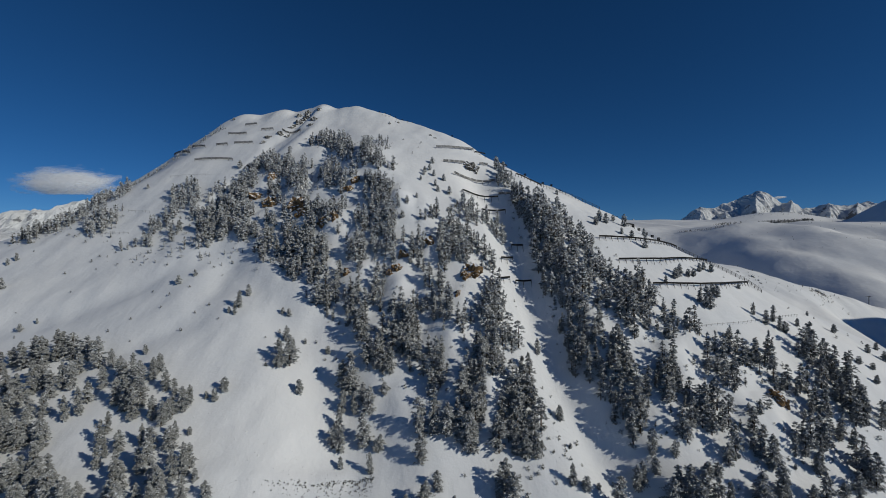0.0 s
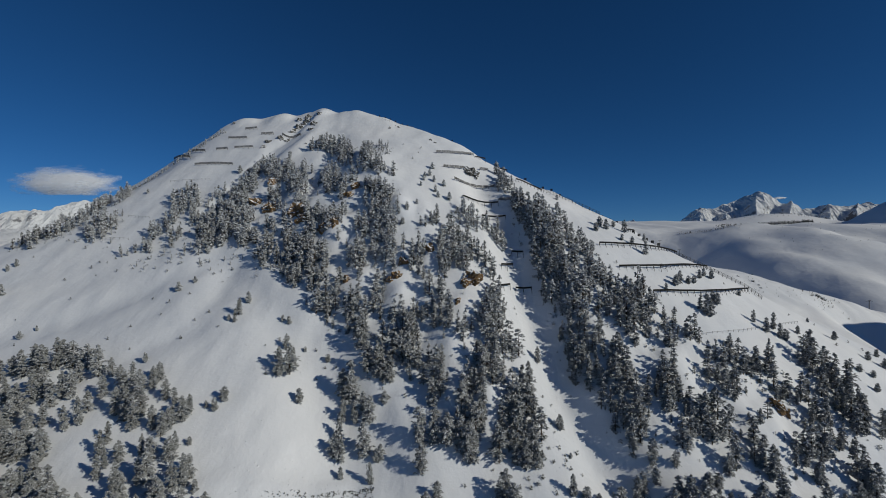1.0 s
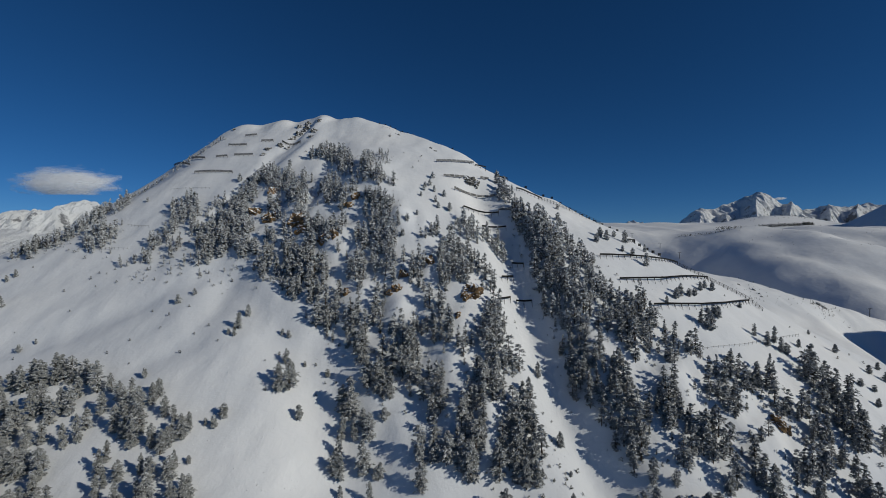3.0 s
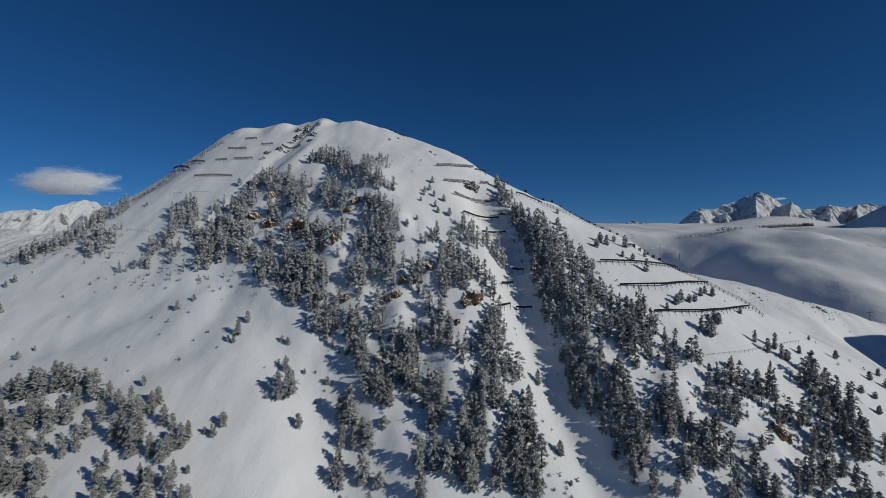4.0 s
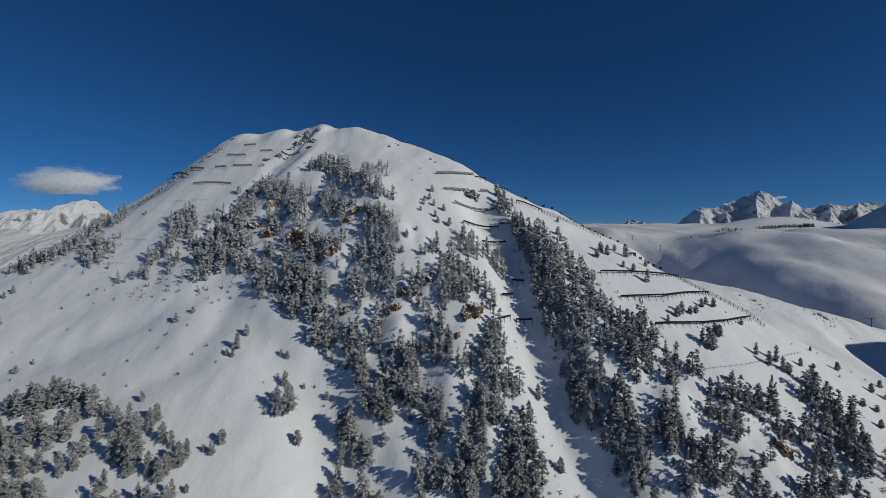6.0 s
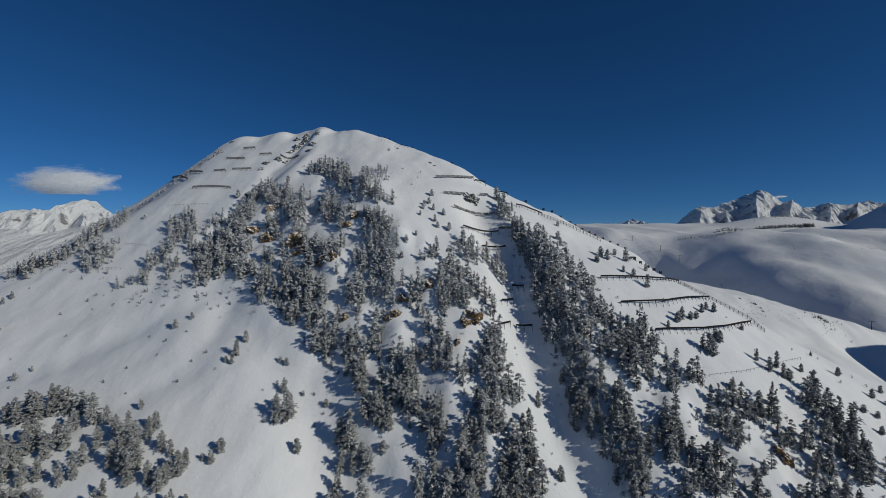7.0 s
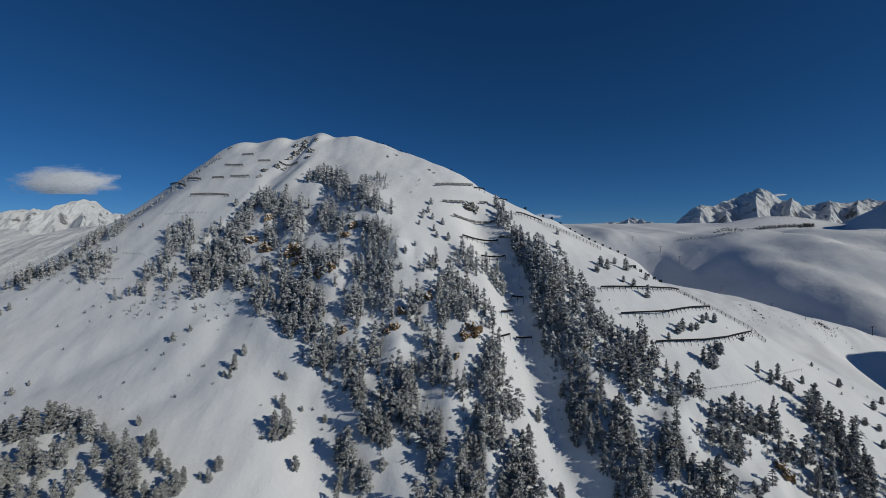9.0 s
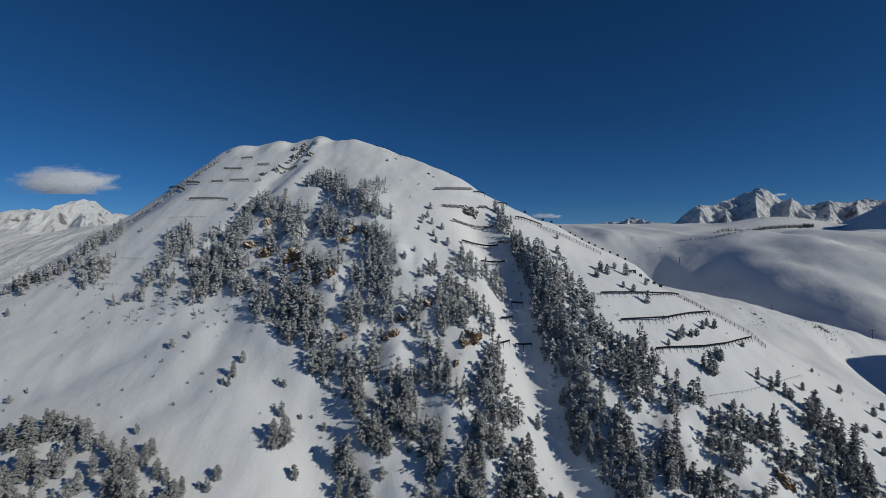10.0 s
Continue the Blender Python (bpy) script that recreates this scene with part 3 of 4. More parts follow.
LOWER_EAST = [
    (2.9, 5.2, 9.6, [(65, 138), (68, 144), (71, 145), (74, 145), (74, 142), (76, 140), (71, 134), (67, 133), (65, 134)]),   # round clump
    (3.0, 5.2, 9.6, [(67, 128), (71, 133), (78, 138), (77, 134), (82, 138), (84, 136), (79, 129), (85, 132), (82, 127), (77, 127), (73, 127), (71, 123), (68, 122), (67, 124)]),   # lower lane wood
    (3.2, 5.0, 9.2, [(87, 149), (89, 151), (94, 151), (99, 152), (103, 154), (104, 150), (112, 154), (112, 150), (109, 145), (112, 145), (110, 141), (105, 139), (103, 141), (104, 145), (99, 145), (95, 142), (93, 137), (89, 137), (87, 139), (84, 141)]),   # diagonal wood
    (3.2, 5.2, 9.6, [(86, 126), (89, 130), (93, 131), (92, 128), (88, 122), (87, 123)]),   # lane pines
    (2.7, 5.0, 9.2, [(123, 156), (127, 160), (135, 164), (134, 160), (138, 159), (136, 155), (140, 154), (144, 154), (139, 147), (138, 144), (131, 137), (127, 135), (126, 138), (126, 142), (123, 143), (124, 147), (128, 153), (124, 154)]),   # hanging wood
    (3.2, 5.0, 9.2, [(111, 141), (118, 148), (118, 145), (119, 143), (120, 142), (121, 139), (120, 136), (121, 134), (119, 132), (116, 133), (112, 135), (112, 139)]),   # under the hanging wood
    (3.0, 5.4, 9.8, [(98, 125), (103, 131), (109, 133), (109, 128), (115, 132), (115, 128), (109, 125), (102, 121), (101, 122), (101, 125)]),   # corner wood
    (3.0, 5.4, 9.8, [(86, 120), (89, 122), (94, 126), (94, 123), (91, 121)]),   # single clump
    (3.0, 5.4, 9.8, [(77, 119), (79, 123), (82, 125), (81, 122), (78, 119)]),   # pair below the lane
    (3.0, 5.4, 9.8, [(110, 119), (118, 127), (121, 128), (124, 129), (119, 122), (118, 120), (117, 118), (109, 117)]),   # dark corner clump
    (3.0, 5.4, 9.8, [(85, 115), (89, 119), (92, 119), (90, 115)]),   # low clump
    (3.2, 5.4, 9.8, [(68, 116), (70, 119), (71, 117), (74, 118), (73, 117), (70, 114), (67, 114)]),   # low lane clump
    (3.2, 5.4, 9.8, [(61, 115), (62, 119), (65, 119), (66, 117), (64, 114)]),   # low lane pines
    (3.4, 5.0, 9.0, [(77, 115), (80, 117), (85, 118), (84, 115), (79, 114)]),   # foot row
    (3.4, 4.6, 8.4, [(132, 135), (140, 143), (146, 147), (135, 136)]),   # edge pines
]
BELOW_VIEW = [
    (4.4, 5.2, 9.8, [(-154, 144), (-144, 145), (-104, 105), (-115, 105)]),   # edge of the lower stand
    (5.0, 5.2, 9.8, [(-104, 105), (-57, 106), (-58, 100), (-98, 98)]),   # foot of the lower stand
    (7.0, 5.2, 9.8, [(-32, 111), (24, 115), (21, 108), (-25, 105)]),   # foot of the middle
    (5.5, 5.2, 9.8, [(43, 116), (118, 117), (109, 110), (41, 109)]),   # foot of the east
]
SCATTERED = [
    (8.5, 2.0, 5.0, [(-106, 198), (-109, 225), (-106, 250), (-71, 234), (-71, 248), (-48, 231), (-22, 209), (-17, 181), (-10, 177), (4, 180), (23, 175), (23, 151), (28, 139), (26, 125), (3, 125), (-7, 134), (-22, 143), (-37, 159), (-47, 160), (-62, 171), (-79, 186), (-91, 196)]),   # gaps of the middle wood
    (7.5, 2.0, 5.5, [(41, 161), (61, 175), (78, 168), (78, 161), (90, 155), (108, 151), (112, 144), (125, 138), (118, 130), (103, 127), (92, 130), (80, 124), (66, 126), (52, 129), (47, 140)]),   # gaps of the east wood
]
STANDS = WEST_RIM + WEST_FLANK + UPPER_WOOD + TOP_CLUMPS + MIDDLE_WOOD + EAST_MIDDLE + EAST_WOOD + LOWER_EAST + BELOW_VIEW + SCATTERED
LOWER_STAND = [
    (-135.0, 143.0, 9.1), (-139.0, 144.3, 6.4), (-130.2, 143.7, 10.0), (-134.4, 146.3, 8.4), (-126.2, 145.4, 10.7), (-121.4, 146.2, 9.3), (-125.0, 147.2, 8.4), (-116.2, 145.6, 8.3),
    (-109.8, 142.0, 10.5), (-104.8, 141.4, 6.3), (-99.4, 137.6, 7.0), (-96.2, 138.1, 7.0), (-97.2, 145.6, 3.3), (-88.5, 136.2, 6.9), (-88.1, 138.3, 6.1), (-82.7, 132.7, 6.4),
    (-79.2, 131.6, 5.0), (-74.4, 127.0, 7.3), (-73.5, 129.1, 5.7), (-131.8, 134.2, 8.5), (-124.6, 130.2, 9.9), (-123.7, 126.8, 8.0), (-123.6, 133.6, 10.2), (-121.6, 135.2, 9.4),
    (-116.4, 132.2, 8.4), (-117.0, 125.6, 8.0), (-113.8, 126.5, 7.2), (-115.3, 134.8, 8.6), (-112.5, 134.5, 8.5), (-106.3, 125.2, 7.1), (-103.6, 126.8, 8.0),
]
LOWER_STAND_MIDDLE = [
    (-103.8, 130.0, 6.6), (-102.9, 134.3, 6.8), (-114.4, 140.1, 7.1), (-94.5, 128.6, 8.2), (-90.8, 126.9, 8.9), (-87.0, 124.9, 9.5), (-87.0, 128.4, 9.0), (-91.3, 133.5, 8.5),
    (-94.8, 133.6, 8.5), (-81.3, 124.7, 7.1), (-77.9, 123.0, 7.0), (-76.8, 124.5, 6.3), (-76.6, 126.0, 5.6), (-112.4, 117.5, 8.9), (-115.7, 117.8, 8.2), (-111.4, 118.8, 7.5),
    (-106.1, 117.1, 8.9), (-103.8, 113.0, 6.4), (-107.1, 119.9, 5.3), (-91.4, 118.3, 6.8), (-91.4, 121.2, 6.2), (-88.0, 112.9, 6.4), (-87.8, 115.5, 5.9), (-85.1, 116.8, 5.9),
]
LOWER_STAND_FOOT = [
    (-80.1, 118.1, 6.0), (-76.9, 116.8, 6.7), (-74.3, 111.7, 8.5), (-76.5, 111.8, 6.4), (-71.8, 116.9, 6.7), (-72.0, 119.6, 5.3), (-69.0, 121.1, 2.3), (-65.0, 111.6, 8.5),
    (-64.6, 113.4, 6.5), (-67.2, 110.6, 7.7), (-70.6, 108.2, 6.9), (-67.6, 106.8, 7.5), (-79.1, 106.7, 8.1), (-78.0, 108.0, 7.5), (-105.0, 108.3, 8.2), (-103.9, 109.3, 7.6),
    (-97.9, 108.0, 8.2), (-96.9, 109.3, 7.6), (-93.5, 106.9, 6.8), (-98.6, 105.9, 8.1), (-90.0, 105.3, 6.7), (-86.9, 105.5, 5.4), (-72.9, 105.6, 5.4), (-61.6, 110.5, 3.5),
    (-57.2, 107.5, 4.8), (-62.7, 106.4, 6.8), (-81.1, 110.3, 7.0),
]
OPEN_SLOPE = [
    (-52.6, 141.9, 9.4), (-49.4, 143.5, 10.0), (-53.4, 151.4, 5.4), (-44.0, 136.4, 4.5), (-66.7, 130.0, 4.0), (-65.4, 132.8, 4.4), (-69.4, 130.6, 2.3), (-74.1, 158.3, 4.8),
    (-76.5, 159.1, 2.4), (-73.6, 168.6, 4.3), (-74.3, 161.7, 6.2), (-104.5, 176.0, 3.6), (-99.9, 179.8, 2.5), (-58.0, 161.1, 2.5), (-55.3, 160.2, 2.8), (-38.7, 149.5, 2.7),
    (-191.9, 200.5, 3.6), (-193.4, 197.9, 3.0), (-180.8, 182.2, 4.6), (-150.2, 164.8, 2.1), (-153.4, 161.4, 2.9), (-162.9, 245.9, 2.5), (-113.7, 249.6, 4.4), (-47.1, 152.0, 1.9),
]
MIDDLE_COLUMN = [
    (-28.9, 139.1, 13.2), (-31.2, 139.8, 9.8), (-30.6, 134.5, 7.2), (-26.8, 134.5, 7.2), (-24.6, 136.5, 6.1), (-22.4, 133.7, 8.5), (-30.5, 130.5, 7.0), (-22.5, 127.3, 10.0),
    (-29.1, 126.0, 8.0), (-31.2, 126.7, 6.8), (-19.8, 121.0, 6.1), (-28.1, 122.1, 3.4), (-19.0, 125.9, 3.8), (-24.4, 143.7, 10.0), (-21.1, 142.3, 10.8), (-16.8, 141.1, 8.6),
    (-27.5, 150.3, 11.4), (-6.0, 121.2, 8.5), (-6.3, 126.4, 11.2), (1.0, 126.3, 9.9), (-1.9, 126.5, 6.7), (-1.3, 116.2, 5.6), (16.9, 117.1, 9.2), (14.9, 116.0, 7.7),
    (-3.3, 135.6, 8.6), (-18.1, 137.2, 3.8), (-17.9, 126.0, 4.5), (-19.6, 141.7, 5.4),
]
GULLY_AND_EDGE = [
    (32.2, 150.9, 5.4), (27.4, 142.8, 6.9), (35.0, 133.8, 4.4), (28.0, 125.5, 2.2), (36.4, 127.1, 1.6), (34.7, 118.5, 6.0), (38.0, 117.9, 3.9), (41.9, 119.7, 1.8),
    (46.6, 122.0, 1.5), (52.9, 120.5, 7.6), (54.6, 120.8, 6.9), (64.0, 122.7, 5.0), (78.0, 121.5, 6.2), (70.5, 118.7, 4.5), (73.5, 119.2, 3.9), (88.1, 123.8, 7.1),
    (92.2, 123.0, 7.0), (89.4, 117.3, 7.1), (103.9, 122.6, 6.5), (97.4, 123.0, 1.6), (105.3, 128.5, 6.5), (117.4, 132.0, 5.7), (122.2, 132.3, 4.7), (94.3, 132.5, 4.7),
    (72.5, 137.3, 4.5),
]
FENCED_SLOPE = [
    (97.7, 165.2, 8.0), (96.1, 166.9, 5.5), (99.3, 165.1, 6.3), (105.7, 172.1, 4.4), (105.4, 173.8, 3.5), (92.0, 176.3, 4.5), (94.9, 178.4, 5.4), (99.2, 180.2, 3.2),
    (102.3, 181.7, 3.2), (108.1, 187.7, 3.8), (111.8, 191.1, 3.4), (114.7, 190.7, 4.4), (87.5, 192.7, 5.9), (83.8, 197.7, 3.5), (96.1, 212.8, 3.9), (86.2, 172.4, 2.6),
    (123.5, 186.1, 2.4), (117.9, 169.5, 4.7), (125.1, 168.9, 6.4), (120.6, 166.1, 5.5), (125.1, 165.4, 5.5), (127.1, 165.3, 4.2), (136.6, 171.9, 3.1), (99.5, 155.0, 3.5),
    (158.3, 180.3, 3.7), (156.1, 191.0, 1.9), (165.2, 173.3, 3.5), (175.8, 180.9, 3.2), (170.4, 172.0, 3.9), (151.6, 162.3, 2.9), (151.4, 155.4, 3.2), (156.5, 162.1, 2.5),
]
UPPER_EAST = [
    (59.6, 233.6, 2.6), (54.4, 213.3, 3.9), (54.5, 208.6, 3.8), (73.0, 208.4, 4.6), (75.5, 206.7, 4.6), (69.2, 201.3, 3.7), (84.1, 220.1, 3.2), (87.6, 215.0, 6.3),
    (79.6, 198.5, 2.9), (-3.7, 209.5, 3.5), (-6.7, 220.5, 3.2), (-8.9, 218.6, 2.8), (-4.4, 216.7, 3.2), (0.3, 214.3, 3.2), (2.9, 206.1, 3.8), (-2.4, 206.3, 3.0),
    (-9.3, 216.4, 2.8), (-5.5, 226.6, 3.3), (-2.2, 195.2, 2.5), (28.6, 239.7, 7.1), (29.5, 230.3, 6.8), (31.8, 225.9, 5.8), (35.2, 229.0, 5.1), (31.9, 236.8, 6.1),
    (-15.6, 192.0, 3.4), (-17.1, 187.6, 3.3), (-19.1, 190.7, 3.4), (-10.5, 211.7, 2.3), (-11.6, 198.3, 2.2),
]
SHRUBS_WEST = [
    (-151.8, 157.7), (-162.5, 169.4), (-148.4, 177.5), (-160.9, 189.5), (-154.1, 195.2), (-148.4, 190.5), (-152.3, 197.7), (-148.5, 197.1), (-146.4, 199.2), (-139.8, 191.0),
    (-133.5, 191.6), (-130.0, 194.0), (-130.1, 196.4), (-112.7, 173.1), (-103.8, 163.9), (-104.2, 169.7), (-98.4, 173.0), (-104.0, 191.5), (-101.0, 192.7), (-89.3, 188.6),
    (-86.3, 164.3), (-78.9, 156.3), (-112.3, 160.1), (-117.0, 155.5), (-106.3, 151.2), (-167.1, 208.0), (-156.5, 207.6), (-163.0, 212.6), (-188.9, 205.6), (-90.7, 154.1),
    (-89.9, 161.4), (-56.5, 154.2), (-60.1, 150.8), (-43.4, 152.6), (-36.9, 157.9),
]
SHRUBS_EAST = [
    (-39.1, 147.6), (-35.4, 147.7), (-41.0, 144.2), (-56.2, 141.1), (-16.5, 137.9), (31.4, 140.6), (33.9, 139.7), (30.5, 132.7), (38.7, 129.1), (33.5, 128.3),
    (34.1, 124.5), (27.1, 121.3), (30.2, 118.5), (70.4, 181.2), (64.1, 183.1), (68.2, 184.6), (91.3, 186.4), (76.8, 180.2), (120.0, 190.6), (116.6, 218.3),
    (117.7, 217.7), (145.0, 187.0), (158.6, 190.5), (153.9, 174.3), (167.7, 184.6), (169.7, 180.5), (-12.2, 245.8), (-13.4, 240.3), (-8.1, 220.7), (-16.0, 233.4),
    (-29.4, 276.2), (-32.5, 272.3),
]
SHRUBS_GULLY = [(28.7, 125.2), (31.0, 124.7), (34.8, 126.9), (26.5, 125.6), (34.9, 134.7), (28.2, 137.3), (42.2, 120.4), (46.8, 122.0), (27.5, 123.4), (34.8, 125.7), (29.1, 130.2), (32.5, 134.1), (62.0, 126.5), (63.7, 126.8), (23.6, 119.3), (20.7, 119.9), (23.2, 121.2), (35.5, 123.9), (38.7, 123.9)]
OCHRE_ROCKS = [(-92.2, 221.0, 3.6), (-83.0, 213.9, 3.8), (-88.6, 231.2, 2.9), (-67.6, 207.2, 4.5), (-63.4, 200.0, 3.0), (-41.0, 209.6, 2.7), (-43.6, 206.9, 2.4), (-20.2, 169.0, 1.7), (-5.4, 177.5, 2.3), (10.8, 166.6, 3.8), (8.0, 165.5, 2.5), (-37.6, 172.1, 2.2), (-52.1, 193.6, 2.7), (104.4, 140.0, 2.8), (106.7, 139.3, 2.3), (5.3, 160.3, 1.6), (-15.2, 174.0, 2.6), (-17.5, 169.5, 2.2), (-47.0, 191.0, 2.4)]
GREY_ROCKS = [(-93.5, 290.2, 3.3), (-90.8, 295.7, 3.0), (-95.9, 286.4, 2.5), (-101.4, 278.4, 2.5), (-108.4, 275.5, 2.4), (15.0, 233.0, 4.6), (-27.5, 274.7, 1.0), (-32.3, 270.9, 1.0), (-7.3, 260.8, 1.3), (-4.6, 258.5, 1.0), (-145.8, 311.4, 1.6), (-81.7, 294.1, 1.9), (-109.6, 251.2, 1.6), (-90.2, 299.8, 2.7), (-91.6, 293.4, 2.6), (-82.6, 278.3, 2.1), (-96.8, 277.3, 2.1), (-95.6, 297.9, 2.3), (-109.1, 270.5, 1.7), (-82.2, 284.2, 2.5), (237.3, 281.7, 2.1), (238.0, 278.7, 2.1), (183.3, 276.6, 1.1), (189.3, 271.7, 1.4), (189.9, 268.2, 1.0), (189.5, 265.3, 1.0)]
FENCES = [
    ("board", [(66.5, 189.9), (85.0, 196.4), (96.6, 202.5), (115.1, 219.7)]),
    ("board", [(70.7, 179.3), (91.5, 184.5), (121.7, 205.8)]),
    ("board", [(79.5, 168.9), (101.5, 175.4), (114.5, 182.0), (133.9, 196.1)]),
    ("board", [(9.5, 209.1), (16.6, 215.6), (26.6, 215.4)]),
    ("board", [(17.9, 206.2), (28.9, 206.6)]),
    ("board", [(23.7, 181.2), (28.7, 183.7)]),
    ("board", [(20.5, 168.3), (26.1, 174.0)]),
    ("board", [(29.1, 189.4), (33.5, 187.0)]),
    ("board", [(28.3, 174.0), (34.4, 173.7)]),
    ("board", [(90.1, 219.6), (98.0, 228.9)]),
    ("board", [(39.1, 239.8), (48.2, 251.1), (57.0, 258.0)]),
    ("board", [(18.1, 255.2), (24.4, 258.3)]),
    ("board", [(31.8, 258.4), (38.0, 264.8)]),
    ("slat", [(-3.8, 242.8), (8.1, 249.1), (17.4, 255.8)]),
    ("slat", [(0.2, 230.2), (4.6, 230.3), (11.1, 233.0)]),
    ("slat", [(19.4, 236.8), (24.2, 240.0)]),
    ("slat", [(5.5, 221.6), (13.1, 225.9), (26.2, 226.0)]),
    ("slat", [(26.7, 216.2), (33.5, 214.4)]),
    ("slat", [(-132.1, 298.1), (-123.0, 294.6)]),
    ("slat", [(-138.7, 288.3), (-124.7, 283.2)]),
    ("slat", [(-116.5, 285.9), (-108.3, 284.4)]),
    ("slat", [(-101.4, 281.1), (-88.4, 276.4)]),
    ("slat", [(-140.8, 276.7), (-132.2, 273.4)]),
    ("slat", [(-128.0, 273.4), (-115.4, 270.6)]),
    ("slat", [(-146.8, 263.6), (-121.6, 257.6)]),
    ("slat", [(-183.6, 304.5), (-156.3, 275.4)]),
    ("slat", [(-160.7, 286.3), (-148.2, 277.7)]),
    ("post", [(90.7, 156.7), (108.0, 161.7), (121.7, 168.0), (143.3, 180.4)]),
    ("post", [(-154.0, 251.8), (-129.4, 247.3)]),
    ("post", [(-161.0, 228.1), (-148.2, 224.8)]),
    ("post", [(-161.0, 212.9), (-149.3, 211.5)]),
    ("post", [(-38.5, 281.1), (-29.8, 279.2), (-19.7, 276.9)]),
    ("mesh", [(52.1, 245.6), (67.6, 237.0), (81.5, 232.1)]),
    ("mesh", [(115.8, 219.3), (124.7, 210.8), (137.6, 202.4), (139.1, 194.7)]),
]
SUMMIT_PANELS = [(-42, 294), (-38, 292.6), (-34.5, 291), (-31, 290), (-26.5, 289), (-23, 287.5), (-19.5, 286), (5.5, 268)]
CREST_PANELS = [(50, 271), (62, 277), (67.5, 277.5), (73, 278.5), (79, 278.5), (82, 278), (86, 277), (90, 276), (93, 274.5), (97, 272.5), (101, 271), (105, 269.5), (109, 268.5), (97.7, 229.0), (100.2, 227.9), (103.1, 226.0), (105.6, 224.8), (108.2, 223.6)]
LEDGE = [(-55.1, 111.5), (-47.7, 112.4), (-39.7, 114.1), (-33.0, 116.1), (-24.8, 119.2), (-18.5, 119.7)]
LIFT_TOWERS = [(382, 901, 10), (410, 842, 10), (419, 790, 11), (413, 663, 8), (421, 573, 7), (285, 298, 6)]


def inside(x, y, outline):
    odd = False
    for (ax, ay), (bx, by) in zip(outline, outline[1:] + outline[:1]):
        if (ay > y) != (by > y) and x < (bx - ax) * (y - ay) / (by - ay) + ax:
            odd = not odd
    return odd


def part(name, me, parent, label=""):
    ob = new(name, me)
    ob.parent = parent
    if label:
        tagged(ob, label)
    return ob


def tree_kit(seed, h, wide, tufts, spray=0.033):
    """One pine as a thing: an empty at its foot with trunk and crown."""
    rng = np.random.RandomState(seed)
    root = new("pine_tree")
    root.empty_display_size = 0.5
    part("trunk", mesh_from("trunk", *trunk_shape(h), BARK, True), root, "grey-brown bark")
    part("crown", mesh_from("crown", *crown_shape(h, wide, tufts, rng, spray), NEEDLES), root, "dark green needles laden with fresh snow")
    return root


rand = random.Random(11)
# six grown pines and three young ones, all 10 m high before scaling
GROWN = [(21, 1.7, 1000), (22, 2.0, 1040), (23, 1.5, 960), (24, 2.2, 1080), (25, 1.8, 1000), (26, 1.55, 960), (27, 1.9, 1000), (28, 2.2, 1080)]
kits = [tree_kit(s, 10.0, w, n) for s, w, n in GROWN]
YOUNG = [(31, 2.7, 640), (32, 3.1, 640), (33, 2.3, 600)]
young_kits = [tree_kit(s, 10.0, w, n, 0.062) for s, w, n in YOUNG]
used = set()
BIG_LABEL = "tall snow-laden stone pine standing in deep snow"
SMALL_LABEL = "young snow-dusted pine standing alone in snow"


def plant(x, y, h, group):
    small = h < 4.7
    kit = rand.choice(young_kits if small else kits)
    m = Matrix.Translation((x, y, ground_at(x, y) - 0.02 * h)) @ Euler((rand.uniform(-0.04, 0.04), rand.uniform(-0.04, 0.04), rand.uniform(0, 6.28))).to_matrix().to_4x4()
    wide = rand.uniform(0.85, 1.2)
    m = m @ Matrix.Diagonal((h / 10 * wide, h / 10 * wide, h / 10, 1))
    if kit in used:
        kit = copy_thing(kit, m @ Matrix.Diagonal((*(1 / k for k in kit.scale), 1)))
    else:
        used.add(kit)
        kit.matrix_basis = m
    tagged(kit, SMALL_LABEL if small else BIG_LABEL, "pine tree", group)


for stand, group in ((LOWER_STAND, "pines of the lower stand"), (LOWER_STAND_MIDDLE, "pines of the lower stand"), (LOWER_STAND_FOOT, "pines of the lower stand"), (OPEN_SLOPE, "single pines on the open slope"),
                     (MIDDLE_COLUMN, "pines at the foot of the middle wood"), (GULLY_AND_EDGE, "pines along the gully and the lower edge"), (FENCED_SLOPE, "pines between the snow fences"),
                     (UPPER_EAST, "small pines of the upper slope")):
    for x, y, h in stand:
        plant(x, y, h, group)
placed = sum(len(s) for s in (LOWER_STAND, LOWER_STAND_MIDDLE, LOWER_STAND_FOOT, OPEN_SLOPE, MIDDLE_COLUMN, GULLY_AND_EDGE, FENCED_SLOPE, UPPER_EAST))

